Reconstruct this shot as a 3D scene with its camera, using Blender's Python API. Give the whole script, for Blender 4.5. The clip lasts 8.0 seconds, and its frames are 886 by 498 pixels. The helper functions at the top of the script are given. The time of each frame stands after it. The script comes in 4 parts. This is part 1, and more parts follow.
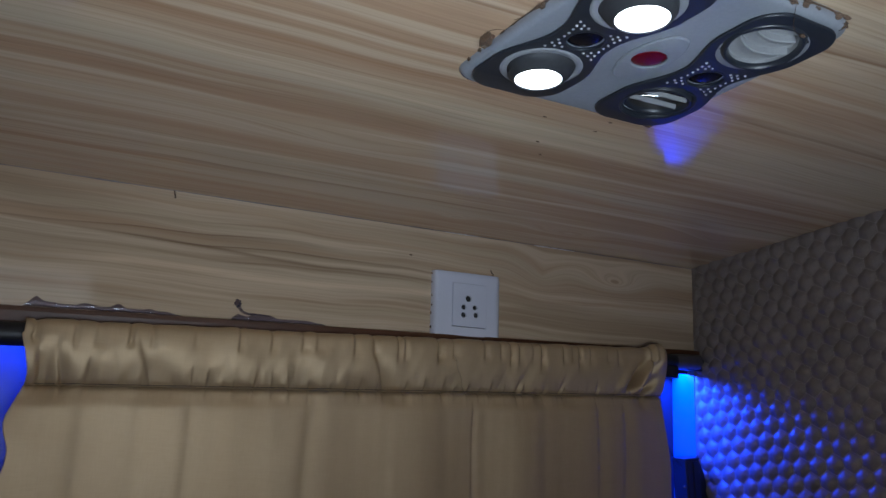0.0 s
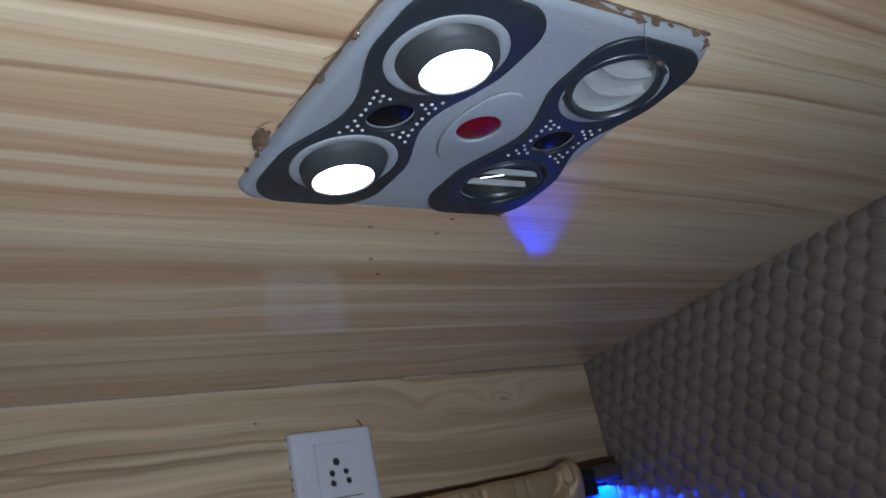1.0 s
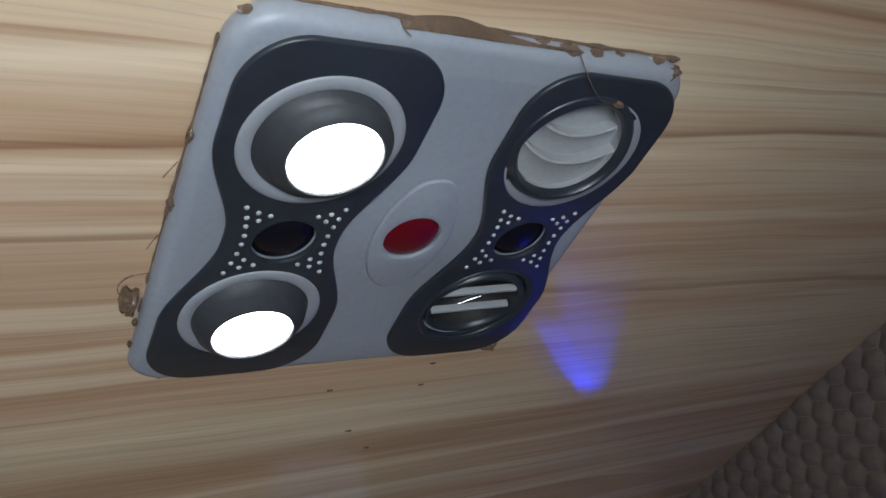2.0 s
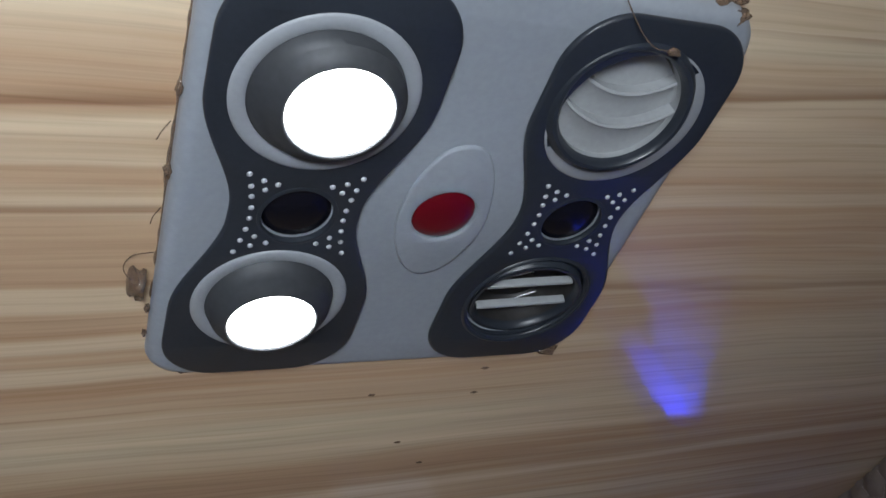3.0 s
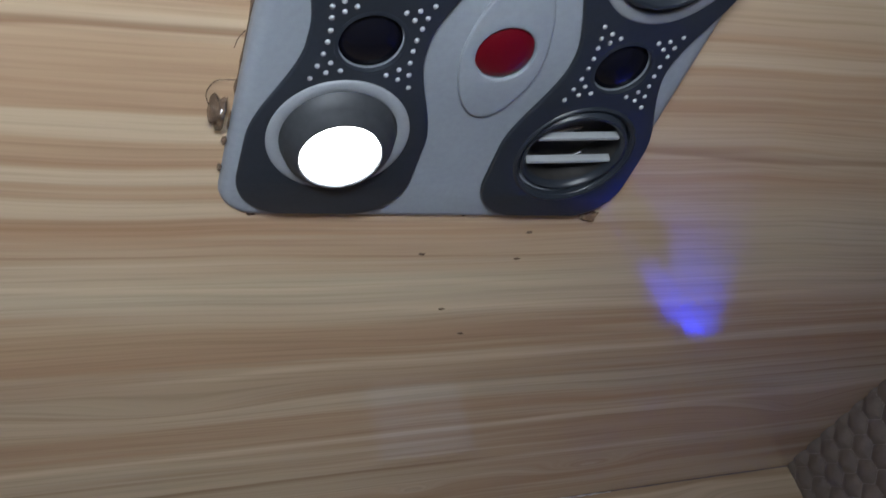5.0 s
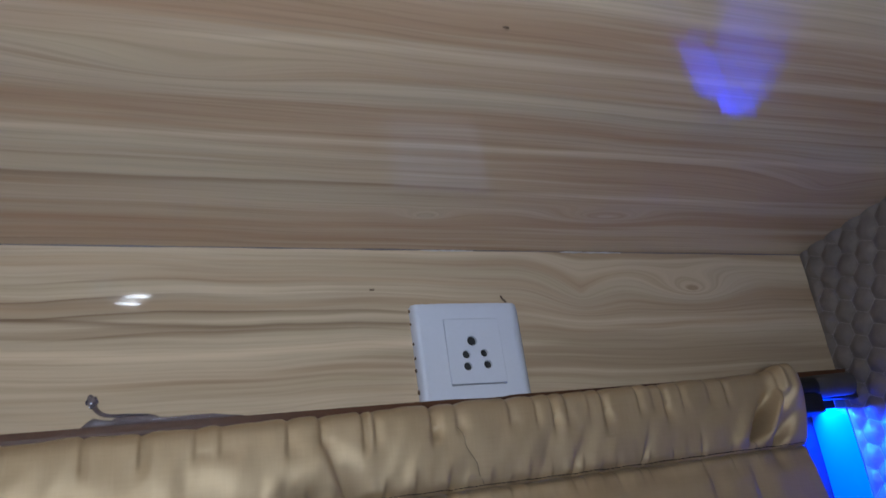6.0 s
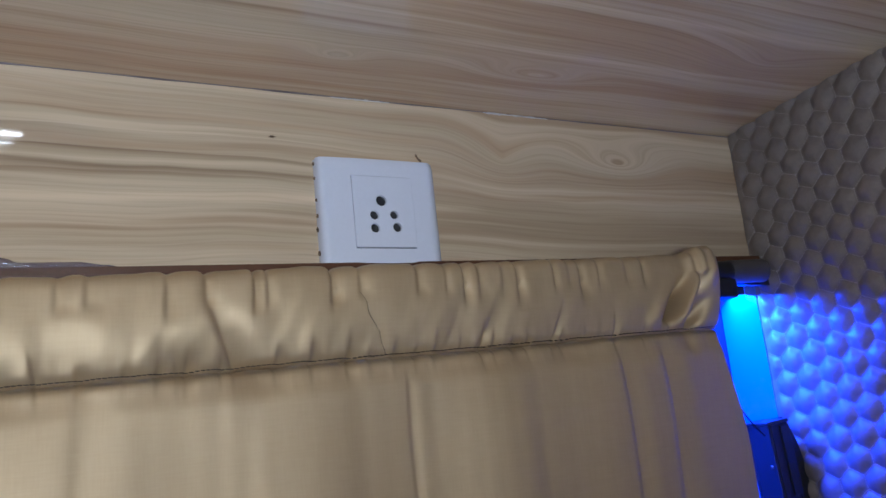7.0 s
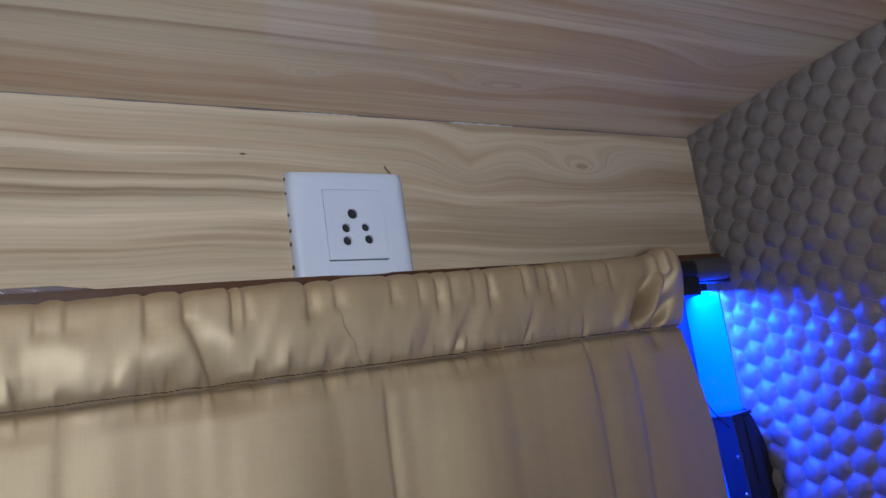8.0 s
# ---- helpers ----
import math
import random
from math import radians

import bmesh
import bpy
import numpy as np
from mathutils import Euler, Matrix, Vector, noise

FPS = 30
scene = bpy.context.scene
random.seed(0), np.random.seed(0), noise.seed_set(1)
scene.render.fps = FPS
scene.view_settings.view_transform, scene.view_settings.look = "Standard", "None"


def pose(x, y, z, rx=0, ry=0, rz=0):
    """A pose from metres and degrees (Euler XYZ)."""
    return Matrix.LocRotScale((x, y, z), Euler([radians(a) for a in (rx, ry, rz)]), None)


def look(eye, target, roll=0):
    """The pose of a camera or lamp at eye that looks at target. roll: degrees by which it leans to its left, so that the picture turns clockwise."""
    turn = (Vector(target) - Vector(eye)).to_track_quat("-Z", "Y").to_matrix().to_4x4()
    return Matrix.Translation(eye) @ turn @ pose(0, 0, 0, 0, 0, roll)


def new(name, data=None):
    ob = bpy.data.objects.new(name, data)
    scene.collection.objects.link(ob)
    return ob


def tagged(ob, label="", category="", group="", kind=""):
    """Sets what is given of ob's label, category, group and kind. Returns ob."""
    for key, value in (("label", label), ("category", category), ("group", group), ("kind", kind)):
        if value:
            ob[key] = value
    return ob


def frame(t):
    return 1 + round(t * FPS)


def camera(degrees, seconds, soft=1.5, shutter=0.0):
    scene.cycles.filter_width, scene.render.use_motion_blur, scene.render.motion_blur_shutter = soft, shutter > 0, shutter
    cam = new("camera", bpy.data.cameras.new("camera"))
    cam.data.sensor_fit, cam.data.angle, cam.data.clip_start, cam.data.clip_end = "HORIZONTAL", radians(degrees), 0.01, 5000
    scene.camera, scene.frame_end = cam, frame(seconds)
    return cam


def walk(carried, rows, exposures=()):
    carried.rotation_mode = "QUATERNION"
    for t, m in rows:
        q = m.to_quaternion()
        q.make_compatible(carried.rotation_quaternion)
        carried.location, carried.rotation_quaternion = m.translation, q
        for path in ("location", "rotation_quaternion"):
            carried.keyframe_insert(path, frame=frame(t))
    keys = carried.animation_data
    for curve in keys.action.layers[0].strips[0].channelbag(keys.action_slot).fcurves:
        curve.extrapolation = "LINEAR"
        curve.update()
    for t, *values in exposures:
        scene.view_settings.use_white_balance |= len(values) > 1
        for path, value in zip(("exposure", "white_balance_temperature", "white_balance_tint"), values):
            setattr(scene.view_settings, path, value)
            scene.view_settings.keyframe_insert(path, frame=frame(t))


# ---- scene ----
cam = camera(56.6, 8.0, soft=1.5, shutter=0.15)
PATH = [
    (0, (-0.475, -0.928, 0.728), (0.362, 0.829, 1.188), 2.6),
    (0.2, (-0.461, -0.905, 0.733), (0.419, 0.83, 1.199), 2.7),
    (0.5, (-0.431, -0.869, 0.745), (0.54, 0.786, 1.308), 2.1),
    (0.7, (-0.397, -0.842, 0.759), (0.647, 0.757, 1.354), -2.8),
    (0.8, (-0.386, -0.831, 0.766), (0.699, 0.734, 1.377), -6.3),
    (1, (-0.371, -0.809, 0.784), (0.702, 0.721, 1.498), -11.9),
    (1.2, (-0.357, -0.793, 0.782), (0.675, 0.707, 1.609), -15.7),
    (1.3, (-0.347, -0.793, 0.788), (0.646, 0.708, 1.66), -17.0),
    (1.5, (-0.313, -0.785, 0.799), (0.613, 0.684, 1.791), -20.7),
    (1.7, (-0.289, -0.769, 0.805), (0.666, 0.635, 1.862), -22.2),
    (2.8, (-0.216, -0.708, 0.801), (0.491, 0.735, 1.991), -16.8),
    (3, (-0.219, -0.711, 0.802), (0.475, 0.711, 2.025), -17.4),
    (3.5, (-0.215, -0.729, 0.793), (0.492, 0.643, 2.066), -18.2),
    (4, (-0.212, -0.731, 0.784), (0.492, 0.676, 2.019), -17.2),
    (4.2, (-0.212, -0.732, 0.781), (0.48, 0.695, 2.0), -16.6),
    (5.3, (-0.2579, -0.6608, 0.7368), (0.4147, 0.8667, 1.8387), -14.77),
    (5.5, (-0.2586, -0.6485, 0.7272), (0.3973, 0.9394, 1.7511), -11.80),
    (6, (-0.252, -0.614, 0.718), (0.424, 1.101, 1.494), -7.2),
    (6.5, (-0.24, -0.585, 0.716), (0.523, 1.156, 1.34), -4.9),
    (7, (-0.231, -0.553, 0.723), (0.66, 1.173, 1.2), -5.3),
    (7.5, (-0.23, -0.552, 0.736), (0.729, 1.151, 1.159), -7.0),
    (8, (-0.24, -0.567, 0.733), (0.721, 1.128, 1.183), -7.5),
]
EXPOSURES = [(0.0, -1.82, 5950, 9.5), (0.5, -1.66, 6050, 9), (1.0, -1.53, 6050, 8), (1.5, -1.86, 6350, 9.5), (1.7, -1.82, 6480, 10), (2.8, -1.52, 6580, 11), (4.2, -1.62, 6550, 11),
             (5.3, -1.14, 6300, 9.5), (5.5, -1.1, 6130, 9), (6.0, -1.02, 5820, 8.8), (6.5, -0.77, 5830, 8.8), (7.0, -0.67, 5840, 8.8), (8.0, -0.67, 5840, 8.8)]
walk(cam, [(t, look(eye, target, roll)) for t, eye, target, roll in PATH], EXPOSURES)

# ---- light and exposure ----
world = bpy.data.worlds.new("world")
scene.world = world
world.use_nodes = True
world.node_tree.nodes["Background"].inputs[0].default_value = (0.6, 0.7, 1.0, 1)
world.node_tree.nodes["Background"].inputs[1].default_value = 0.004

SLOPE = 0.05                    # the ceiling rises away from the window wall
TILT = math.atan(SLOPE)
SIDE = 0.0127                   # and falls a little away from the partition
QX = 0.383                      # face of the quilted partition
LAMP_W = 0.10                    # each white spot of the console
LED_W = 60.0                     # blue strip behind the curtain
FILL_X, FILL_Z = -0.34, 0.675    # place of the added fill lamp along the opening
FILL_W = 13.0                   # added fill lamp, unseen, lights the berth from behind the camera


def ceil_z(y, x=0.381):
    return 1.0 - SLOPE * y + SIDE * (x - 0.381)


def area_lamp(name, m, power, color, sx, sy=None, spread=180):
    data = bpy.data.lights.new(name, "AREA")
    data.energy, data.color, data.size, data.spread = power, color, sx, radians(spread)
    data.shape = "RECTANGLE" if sy else "DISK"
    if sy:
        data.size_y = sy
    ob = new(name, data)
    ob.matrix_basis = m
    return ob


# ---- materials ----
def material(name, color=(0.5, 0.5, 0.5), rough=0.5, metal=0.0, spec=0.5, coat=0.0, coat_rough=0.1):
    m = bpy.data.materials.new(name)
    m.use_nodes = True
    b = m.node_tree.nodes["Principled BSDF"]
    b.inputs["Base Color"].default_value = (*color, 1)
    b.inputs["Roughness"].default_value = rough
    b.inputs["Metallic"].default_value = metal
    b.inputs["Specular IOR Level"].default_value = spec
    b.inputs["Coat Weight"].default_value = coat
    b.inputs["Coat Roughness"].default_value = coat_rough
    return m


class Nodes:
    """A short hand for one material's node tree."""

    def __init__(self, m):
        self.t = m.node_tree
        self.b = self.t.nodes["Principled BSDF"]

    def add(self, kind, **props):
        n = self.t.nodes.new(kind)
        for k, v in props.items():
            setattr(n, k, v)
        return n

    def link(self, a, b):
        self.t.links.new(a, b)

    def coords(self, scale=(1, 1, 1), rot=(0, 0, 0), loc=(0, 0, 0)):
        c = self.add("ShaderNodeTexCoord")
        m = self.add("ShaderNodeMapping")
        m.inputs["Scale"].default_value, m.inputs["Rotation"].default_value, m.inputs["Location"].default_value = scale, rot, loc
        self.link(c.outputs["Object"], m.inputs["Vector"])
        return m.outputs["Vector"]

    def noise(self, vec, scale, detail=3.0, rough=0.5, dist=0.0):
        n = self.add("ShaderNodeTexNoise")
        n.inputs["Scale"].default_value, n.inputs["Detail"].default_value = scale, detail
        n.inputs["Roughness"].default_value, n.inputs["Distortion"].default_value = rough, dist
        if vec is not None:
            self.link(vec, n.inputs["Vector"])
        return n.outputs["Fac"]

    def math(self, op, a, b=None, c=None):
        n = self.add("ShaderNodeMath", operation=op)
        for i, v in enumerate((a, b, c)):
            if v is None:
                continue
            if isinstance(v, (int, float)):
                n.inputs[i].default_value = v
            else:
                self.link(v, n.inputs[i])
        return n.outputs[0]

    def ramp(self, fac, stops, mode="LINEAR"):
        n = self.add("ShaderNodeValToRGB")
        n.color_ramp.interpolation = mode
        e = n.color_ramp.elements
        while len(e) < len(stops):
            e.new(0.5)
        for el, (p, c) in zip(e, stops):
            el.position, el.color = p, (*c, 1) if len(c) == 3 else c
        self.link(fac, n.inputs["Fac"])
        return n.outputs["Color"]

    def mix(self, fac, a, b, mode="MIX"):
        n = self.add("ShaderNodeMix", data_type="RGBA", blend_type=mode)
        for i, v in ((0, fac), (6, a), (7, b)):
            if isinstance(v, (int, float)):
                n.inputs[i].default_value = v
            elif isinstance(v, tuple):
                n.inputs[i].default_value = (*v, 1)
            else:
                self.link(v, n.inputs[i])
        return n.outputs[2]

    def bump(self, height, strength=0.3, dist=0.001):
        n = self.add("ShaderNodeBump")
        n.inputs["Strength"].default_value, n.inputs["Distance"].default_value = strength, dist
        self.link(height, n.inputs["Height"])
        self.link(n.outputs["Normal"], self.b.inputs["Normal"])
        return n

    def set(self, name, value):
        self.link(value, self.b.inputs[name])


def wood(name, tones, seed, rough=0.07, knots=(), lines=0.6, wander=1.0, ringed=27.0, sprung=(0.0, 0.0), veins=()):
    """Printed wood laminate, grain along x. tones: light, middle, dark, line."""
    m = material(name, tones[1], rough, spec=0.5)
    n = Nodes(m)
    c = n.add("ShaderNodeTexCoord")
    sep = n.add("ShaderNodeSeparateXYZ")
    n.link(c.outputs["Object"], sep.inputs[0])
    side = n.math("SUBTRACT", sep.outputs["Z"], sep.outputs["Y"])
    # the grain wanders slowly across the sheet
    for sx, sy, amount, k in ((3.2, 5.0, 0.075, 0.0), (9.0, 16.0, 0.016, 3.0), (26.0, 60.0, 0.0022, 5.0)):
        w = n.noise(n.coords((sx, sy, sy), loc=(seed + k, k, seed)), 1.0, 1.5)
        side = n.math("ADD", side, n.math("MULTIPLY", n.math("SUBTRACT", w, 0.5), amount * wander))
    for kx, ky, kz, sx, sz, amount in knots:
        # rings that close round one place
        sub = n.add("ShaderNodeVectorMath", operation="SUBTRACT")
        sub.inputs[1].default_value = (kx, ky, kz)
        n.link(c.outputs["Object"], sub.inputs[0])
        mul = n.add("ShaderNodeVectorMath", operation="MULTIPLY")
        mul.inputs[1].default_value = (1 / sx, 1 / sz, 1 / sz)
        n.link(sub.outputs[0], mul.inputs[0])
        ln = n.add("ShaderNodeVectorMath", operation="LENGTH")
        n.link(mul.outputs[0], ln.inputs[0])
        near = n.math("MAXIMUM", n.math("SUBTRACT", 1.0, ln.outputs["Value"]), 0.0)
        near = n.math("MULTIPLY", near, near)
        side = n.math("ADD", side, n.math("MULTIPLY", near, amount))

    def grain(along, across, shift, detail=2.0, rgh=0.5):
        v = n.add("ShaderNodeCombineXYZ")
        n.link(n.math("MULTIPLY", sep.outputs["X"], along), v.inputs[0])
        n.link(n.math("MULTIPLY", side, across), v.inputs[1])
        v.inputs[2].default_value = seed * 1.3 + shift
        return n.noise(v.outputs[0], 1.0, detail, rgh)

    broad = grain(1.2, 16.0, 0.0, 2.0)
    both = n.ramp(broad, [(0.36, tones[2]), (0.50, tones[1]), (0.63, tones[0])])
    band = grain(2.0, 62.0, 3.3, 2.5, 0.55)
    both = n.mix(1.0, both, n.ramp(band, [(0.30, (0.90, 0.82, 0.76)), (0.48, (1, 1, 1)), (0.68, (1.05, 1.09, 1.08))]), "MULTIPLY")
    # growth rings: each darkens softly and ends in a sharp edge, some strong, some hardly there
    phase = n.math("ADD", n.math("MULTIPLY", side, ringed), n.math("MULTIPLY", grain(0.8, 9.0, 7.1, 2.0), 6.0))
    pick = n.add("ShaderNodeTexWhiteNoise", noise_dimensions="1D")
    n.link(n.math("ADD", n.math("FLOOR", phase), seed), pick.inputs["W"])
    edge = n.ramp(n.math("FRACT", phase), [(0.0, (0, 0, 0)), (0.45, (0.05, 0.05, 0.05)), (0.80, (0.30, 0.30, 0.30)), (0.95, (1, 1, 1)), (0.985, (0.8, 0.8, 0.8)), (1.0, (0, 0, 0))])
    fade = n.ramp(grain(2.2, 14.0, 11.0, 2.0), [(0.38, (0.15, 0.15, 0.15)), (0.62, (1, 1, 1))])
    power = n.math("MULTIPLY", n.math("POWER", pick.outputs["Value"], 1.6), n.math("MULTIPLY", edge, fade))
    both = n.mix(n.math("MULTIPLY", power, lines), both, tones[3])
    cream = grain(1.6, 66.0, 21.0, 2.0)
    both = n.mix(n.math("MULTIPLY", n.ramp(cream, [(0.51, (0, 0, 0)), (0.63, (1, 1, 1))]), 0.6), both, tuple(min(1, v * 1.12) for v in tones[0]))
    # single long veins of the print: place, slope, widths to both sides, middle and half length along x, strength (below 0: cream)
    stray = n.math("MULTIPLY", n.math("SUBTRACT", n.noise(n.coords((5.0, 14.0, 14.0), loc=(seed, 2.0, 1.0)), 1.0, 2.5), 0.5), 0.016)
    for at, slope, w1, w2, mid, half, strong in veins:
        d = n.math("SUBTRACT", n.math("ADD", n.math("ADD", sep.outputs["Z"], sep.outputs["Y"]), stray), n.math("ADD", n.math("MULTIPLY", sep.outputs["X"], slope), at))
        a = n.math("ADD", n.math("DIVIDE", n.math("MAXIMUM", d, 0.0), w1), n.math("DIVIDE", n.math("MINIMUM", d, 0.0), -w2))
        f = n.math("POWER", 2.718, n.math("MULTIPLY", n.math("MULTIPLY", a, a), -1.0))
        away = n.math("DIVIDE", n.math("ABSOLUTE", n.math("SUBTRACT", sep.outputs["X"], mid)), half)
        f = n.math("MULTIPLY", f, n.math("MULTIPLY", n.math("MINIMUM", n.math("MAXIMUM", n.math("SUBTRACT", 1.0, away), 0.0), 0.3), 3.3 * abs(strong)))
        both = n.mix(f, both, tones[3] if strong > 0 else tuple(min(1, v * 1.2) for v in tones[0]))
    fine = grain(7.0, 420.0, 31.0, 3.0, 0.6)
    streak = n.ramp(fine, [(0.3, (0.86, 0.84, 0.82)), (0.52, (1, 1, 1)), (0.75, (1.05, 1.05, 1.045))])
    both = n.mix(1.0, both, streak, "MULTIPLY")
    n.set("Base Color", both)
    wear = n.noise(n.coords((1, 1, 1)), 9.0, 5.0, 0.6)
    n.set("Roughness", n.math("ADD", n.math("MULTIPLY", wear, 0.05), rough - 0.025))
    relief = n.math("MULTIPLY", n.noise(n.coords((1, 1, 1)), 260.0, 2.0), 0.00001)
    # the sheet is sprung a little out of plane
    for axis, slope in zip("XZ", sprung):
        relief = n.math("ADD", relief, n.math("MULTIPLY", sep.outputs[axis], slope))
    n.bump(relief, 1.0, 1.0)
    n.b.inputs["Specular IOR Level"].default_value = 0.85
    return m


VEINS_CEIL = [(0.845, 0.0, 0.0040, 0.0030, 0.0, 0.55, -0.9), (0.757, 0.0, 0.0035, 0.0030, 0.0, 0.30, -0.7), (0.706, 0.02, 0.0060, 0.0035, 0.12, 0.30, -0.8),
              (0.900, 0.01, 0.0030, 0.0020, 0.12, 0.30, -0.6), (0.897, 0.01, 0.0045, 0.0014, -0.20, 0.25, 0.55), (0.686, 0.04, 0.0030, 0.0025, 0.0, 0.45, -0.7),
              (0.411, 0.0, 0.0016, 0.0050, 0.0, 0.30, 0.55), (0.480, -0.025, 0.0012, 0.0040, -0.15, 0.40, 0.70), (0.490, -0.02, 0.0060, 0.0030, -0.25, 0.35, -0.9),
              (0.536, 0.01, 0.0012, 0.0035, -0.28, 0.20, 0.60), (0.452, 0.0, 0.0080, 0.0040, -0.25, 0.30, -0.9), (0.585, 0.06, 0.0015, 0.0060, 0.15, 0.22, 0.45)]
VEINS_WALL = [(0.925, -0.02, 0.0012, 0.0030, -0.22, 0.26, 0.55), (0.908, 0.01, 0.0050, 0.0035, -0.20, 0.30, -0.8)]
WOOD_CEIL = wood("wood_laminate_ceiling", [(0.665, 0.535, 0.375), (0.620, 0.445, 0.295), (0.545, 0.365, 0.230), (0.26, 0.120, 0.060)], 3.1, 0.07, ((0.30, -0.13, 1.0, 0.16, 0.07, 0.03), (-0.24, -0.215, 1.01, 0.15, 0.035, 0.03), (0.115, -0.066, 1.0, 0.095, 0.024, 0.036), (-0.045, -0.058, 1.0, 0.050, 0.018, 0.024)), 0.58, 0.34, 78.0, veins=VEINS_CEIL)
WOOD_WALL = wood("wood_laminate_wall", [(0.655, 0.512, 0.355), (0.545, 0.410, 0.274), (0.43, 0.308, 0.198), (0.185, 0.102, 0.057)], 7.7, 0.045, ((0.240, 0.0, 0.961, 0.095, 0.032, 0.034), (0.118, 0.0, 0.957, 0.070, 0.060, 0.020)), 0.66, 0.40, 84.0, (-0.108, 0.131), VEINS_WALL)


def speckled(name, color, rough, amount=0.12, scale=60.0, bump=0.1, **kw):
    """A plain surface with grain and soft stains."""
    m = material(name, color, rough, **kw)
    n = Nodes(m)
    big = n.noise(n.coords(), scale * 0.15, 4.0, 0.6)
    small = n.noise(n.coords(), scale * 6, 3.0)
    f = n.math("ADD", n.math("MULTIPLY", big, 0.7), n.math("MULTIPLY", small, 0.3))
    lo, hi = tuple(c * (1 - amount) for c in color), tuple(min(1, c * (1 + amount)) for c in color)
    n.set("Base Color", n.ramp(f, [(0.35, lo), (0.65, hi)]))
    n.set("Roughness", n.math("ADD", n.math("MULTIPLY", big, 0.16), rough - 0.08))
    if bump:
        n.bump(small, bump, 0.0003)
    return m


PLASTIC_GREY = speckled("grey_plastic_housing", (0.285, 0.308, 0.34), 0.42, 0.10, 60.0, 0.015)
PLASTIC_DARK = speckled("charcoal_plastic", (0.024, 0.029, 0.038), 0.36, 0.2, 90.0, 0.03)
PLASTIC_RING = speckled("light_grey_ring", (0.29, 0.305, 0.325), 0.5, 0.08, 90.0, 0.0)
CUP_METAL = speckled("dark_reflector", (0.045, 0.048, 0.053), 0.52, 0.25, 50.0, 0.05, metal=0.2)
STUD = speckled("silver_stud", (0.40, 0.41, 0.44), 0.4, 0.1, 300.0, 0.0)
LENS_BLACK = material("black_lens", (0.006, 0.006, 0.010), 0.22, spec=0.3)
RED = material("red_lens", (0.135, 0.003, 0.009), 0.35, spec=0.3)
SLAT_WHITE = speckled("white_slat", (0.34, 0.35, 0.355), 0.35, 0.12, 70.0, 0.05)
DUCT = speckled("dark_duct", (0.035, 0.032, 0.03), 0.45, 0.4, 60.0, 0.2)
GLUE = speckled("brown_dried_glue", (0.30, 0.205, 0.145), 0.22, 0.35, 120.0, 0.4)
GLUE.node_tree.nodes["Principled BSDF"].inputs["Transmission Weight"].default_value = 0.55
GLUE_CLEAR = speckled("clear_glue_smear", (0.30, 0.24, 0.28), 0.12, 0.3, 120.0, 0.5)
GLUE_CLEAR.node_tree.nodes["Principled BSDF"].inputs["Transmission Weight"].default_value = 0.6
WHITE_PLASTIC = speckled("white_socket_plastic", (0.66, 0.675, 0.77), 0.22, 0.03, 60.0, 0.02)
HOLE = material("black_hole", (0.012, 0.011, 0.012), 0.6)
QUILT = speckled("taupe_leatherette", (0.205, 0.166, 0.150), 0.44, 0.16, 60.0, 0.55)
SEALANT = speckled("pale_sealant", (0.62, 0.58, 0.55), 0.5, 0.15, 200.0, 0.3)
THREAD = speckled("pale_thread", (0.36, 0.33, 0.31), 0.6, 0.15, 300.0, 0.0)
BLACK = speckled("black_plastic", (0.010, 0.010, 0.012), 0.45, 0.3, 80.0, 0.1)
RUBBER = speckled("brown_grey_cap", (0.075, 0.066, 0.066), 0.5, 0.2, 120.0, 0.1)
STEEL = material("steel_screw", (0.6, 0.6, 0.62), 0.25, metal=1.0)
REVEAL = speckled("white_board", (0.72, 0.74, 0.76), 0.4, 0.04, 40.0, 0.05)
REVEAL_BLUE = speckled("blue_grey_board", (0.13, 0.22, 0.33), 0.4, 0.05, 40.0, 0.05)
PANEL_BACK = speckled("dark_outer_panel", (0.040, 0.045, 0.065), 0.3, 0.1, 30.0, 0.05)
ALU = speckled("black_led_channel", (0.02, 0.02, 0.022), 0.4, 0.1, 80.0, 0.05)
BEDDING = speckled("grey_bed_sheet", (0.20, 0.19, 0.18), 0.85, 0.12, 12.0, 0.3)
PLAIN_WALL = speckled("plain_brown_panel", (0.26, 0.20, 0.16), 0.5, 0.12, 12.0, 0.2)
MOULD = speckled("dark_red_brown_moulding", (0.085, 0.032, 0.013), 0.4, 0.25, 60.0, 0.2)
GAP_DARK = speckled("dark_joint_gap", (0.17, 0.13, 0.13), 0.35, 0.2, 90.0, 0.3)


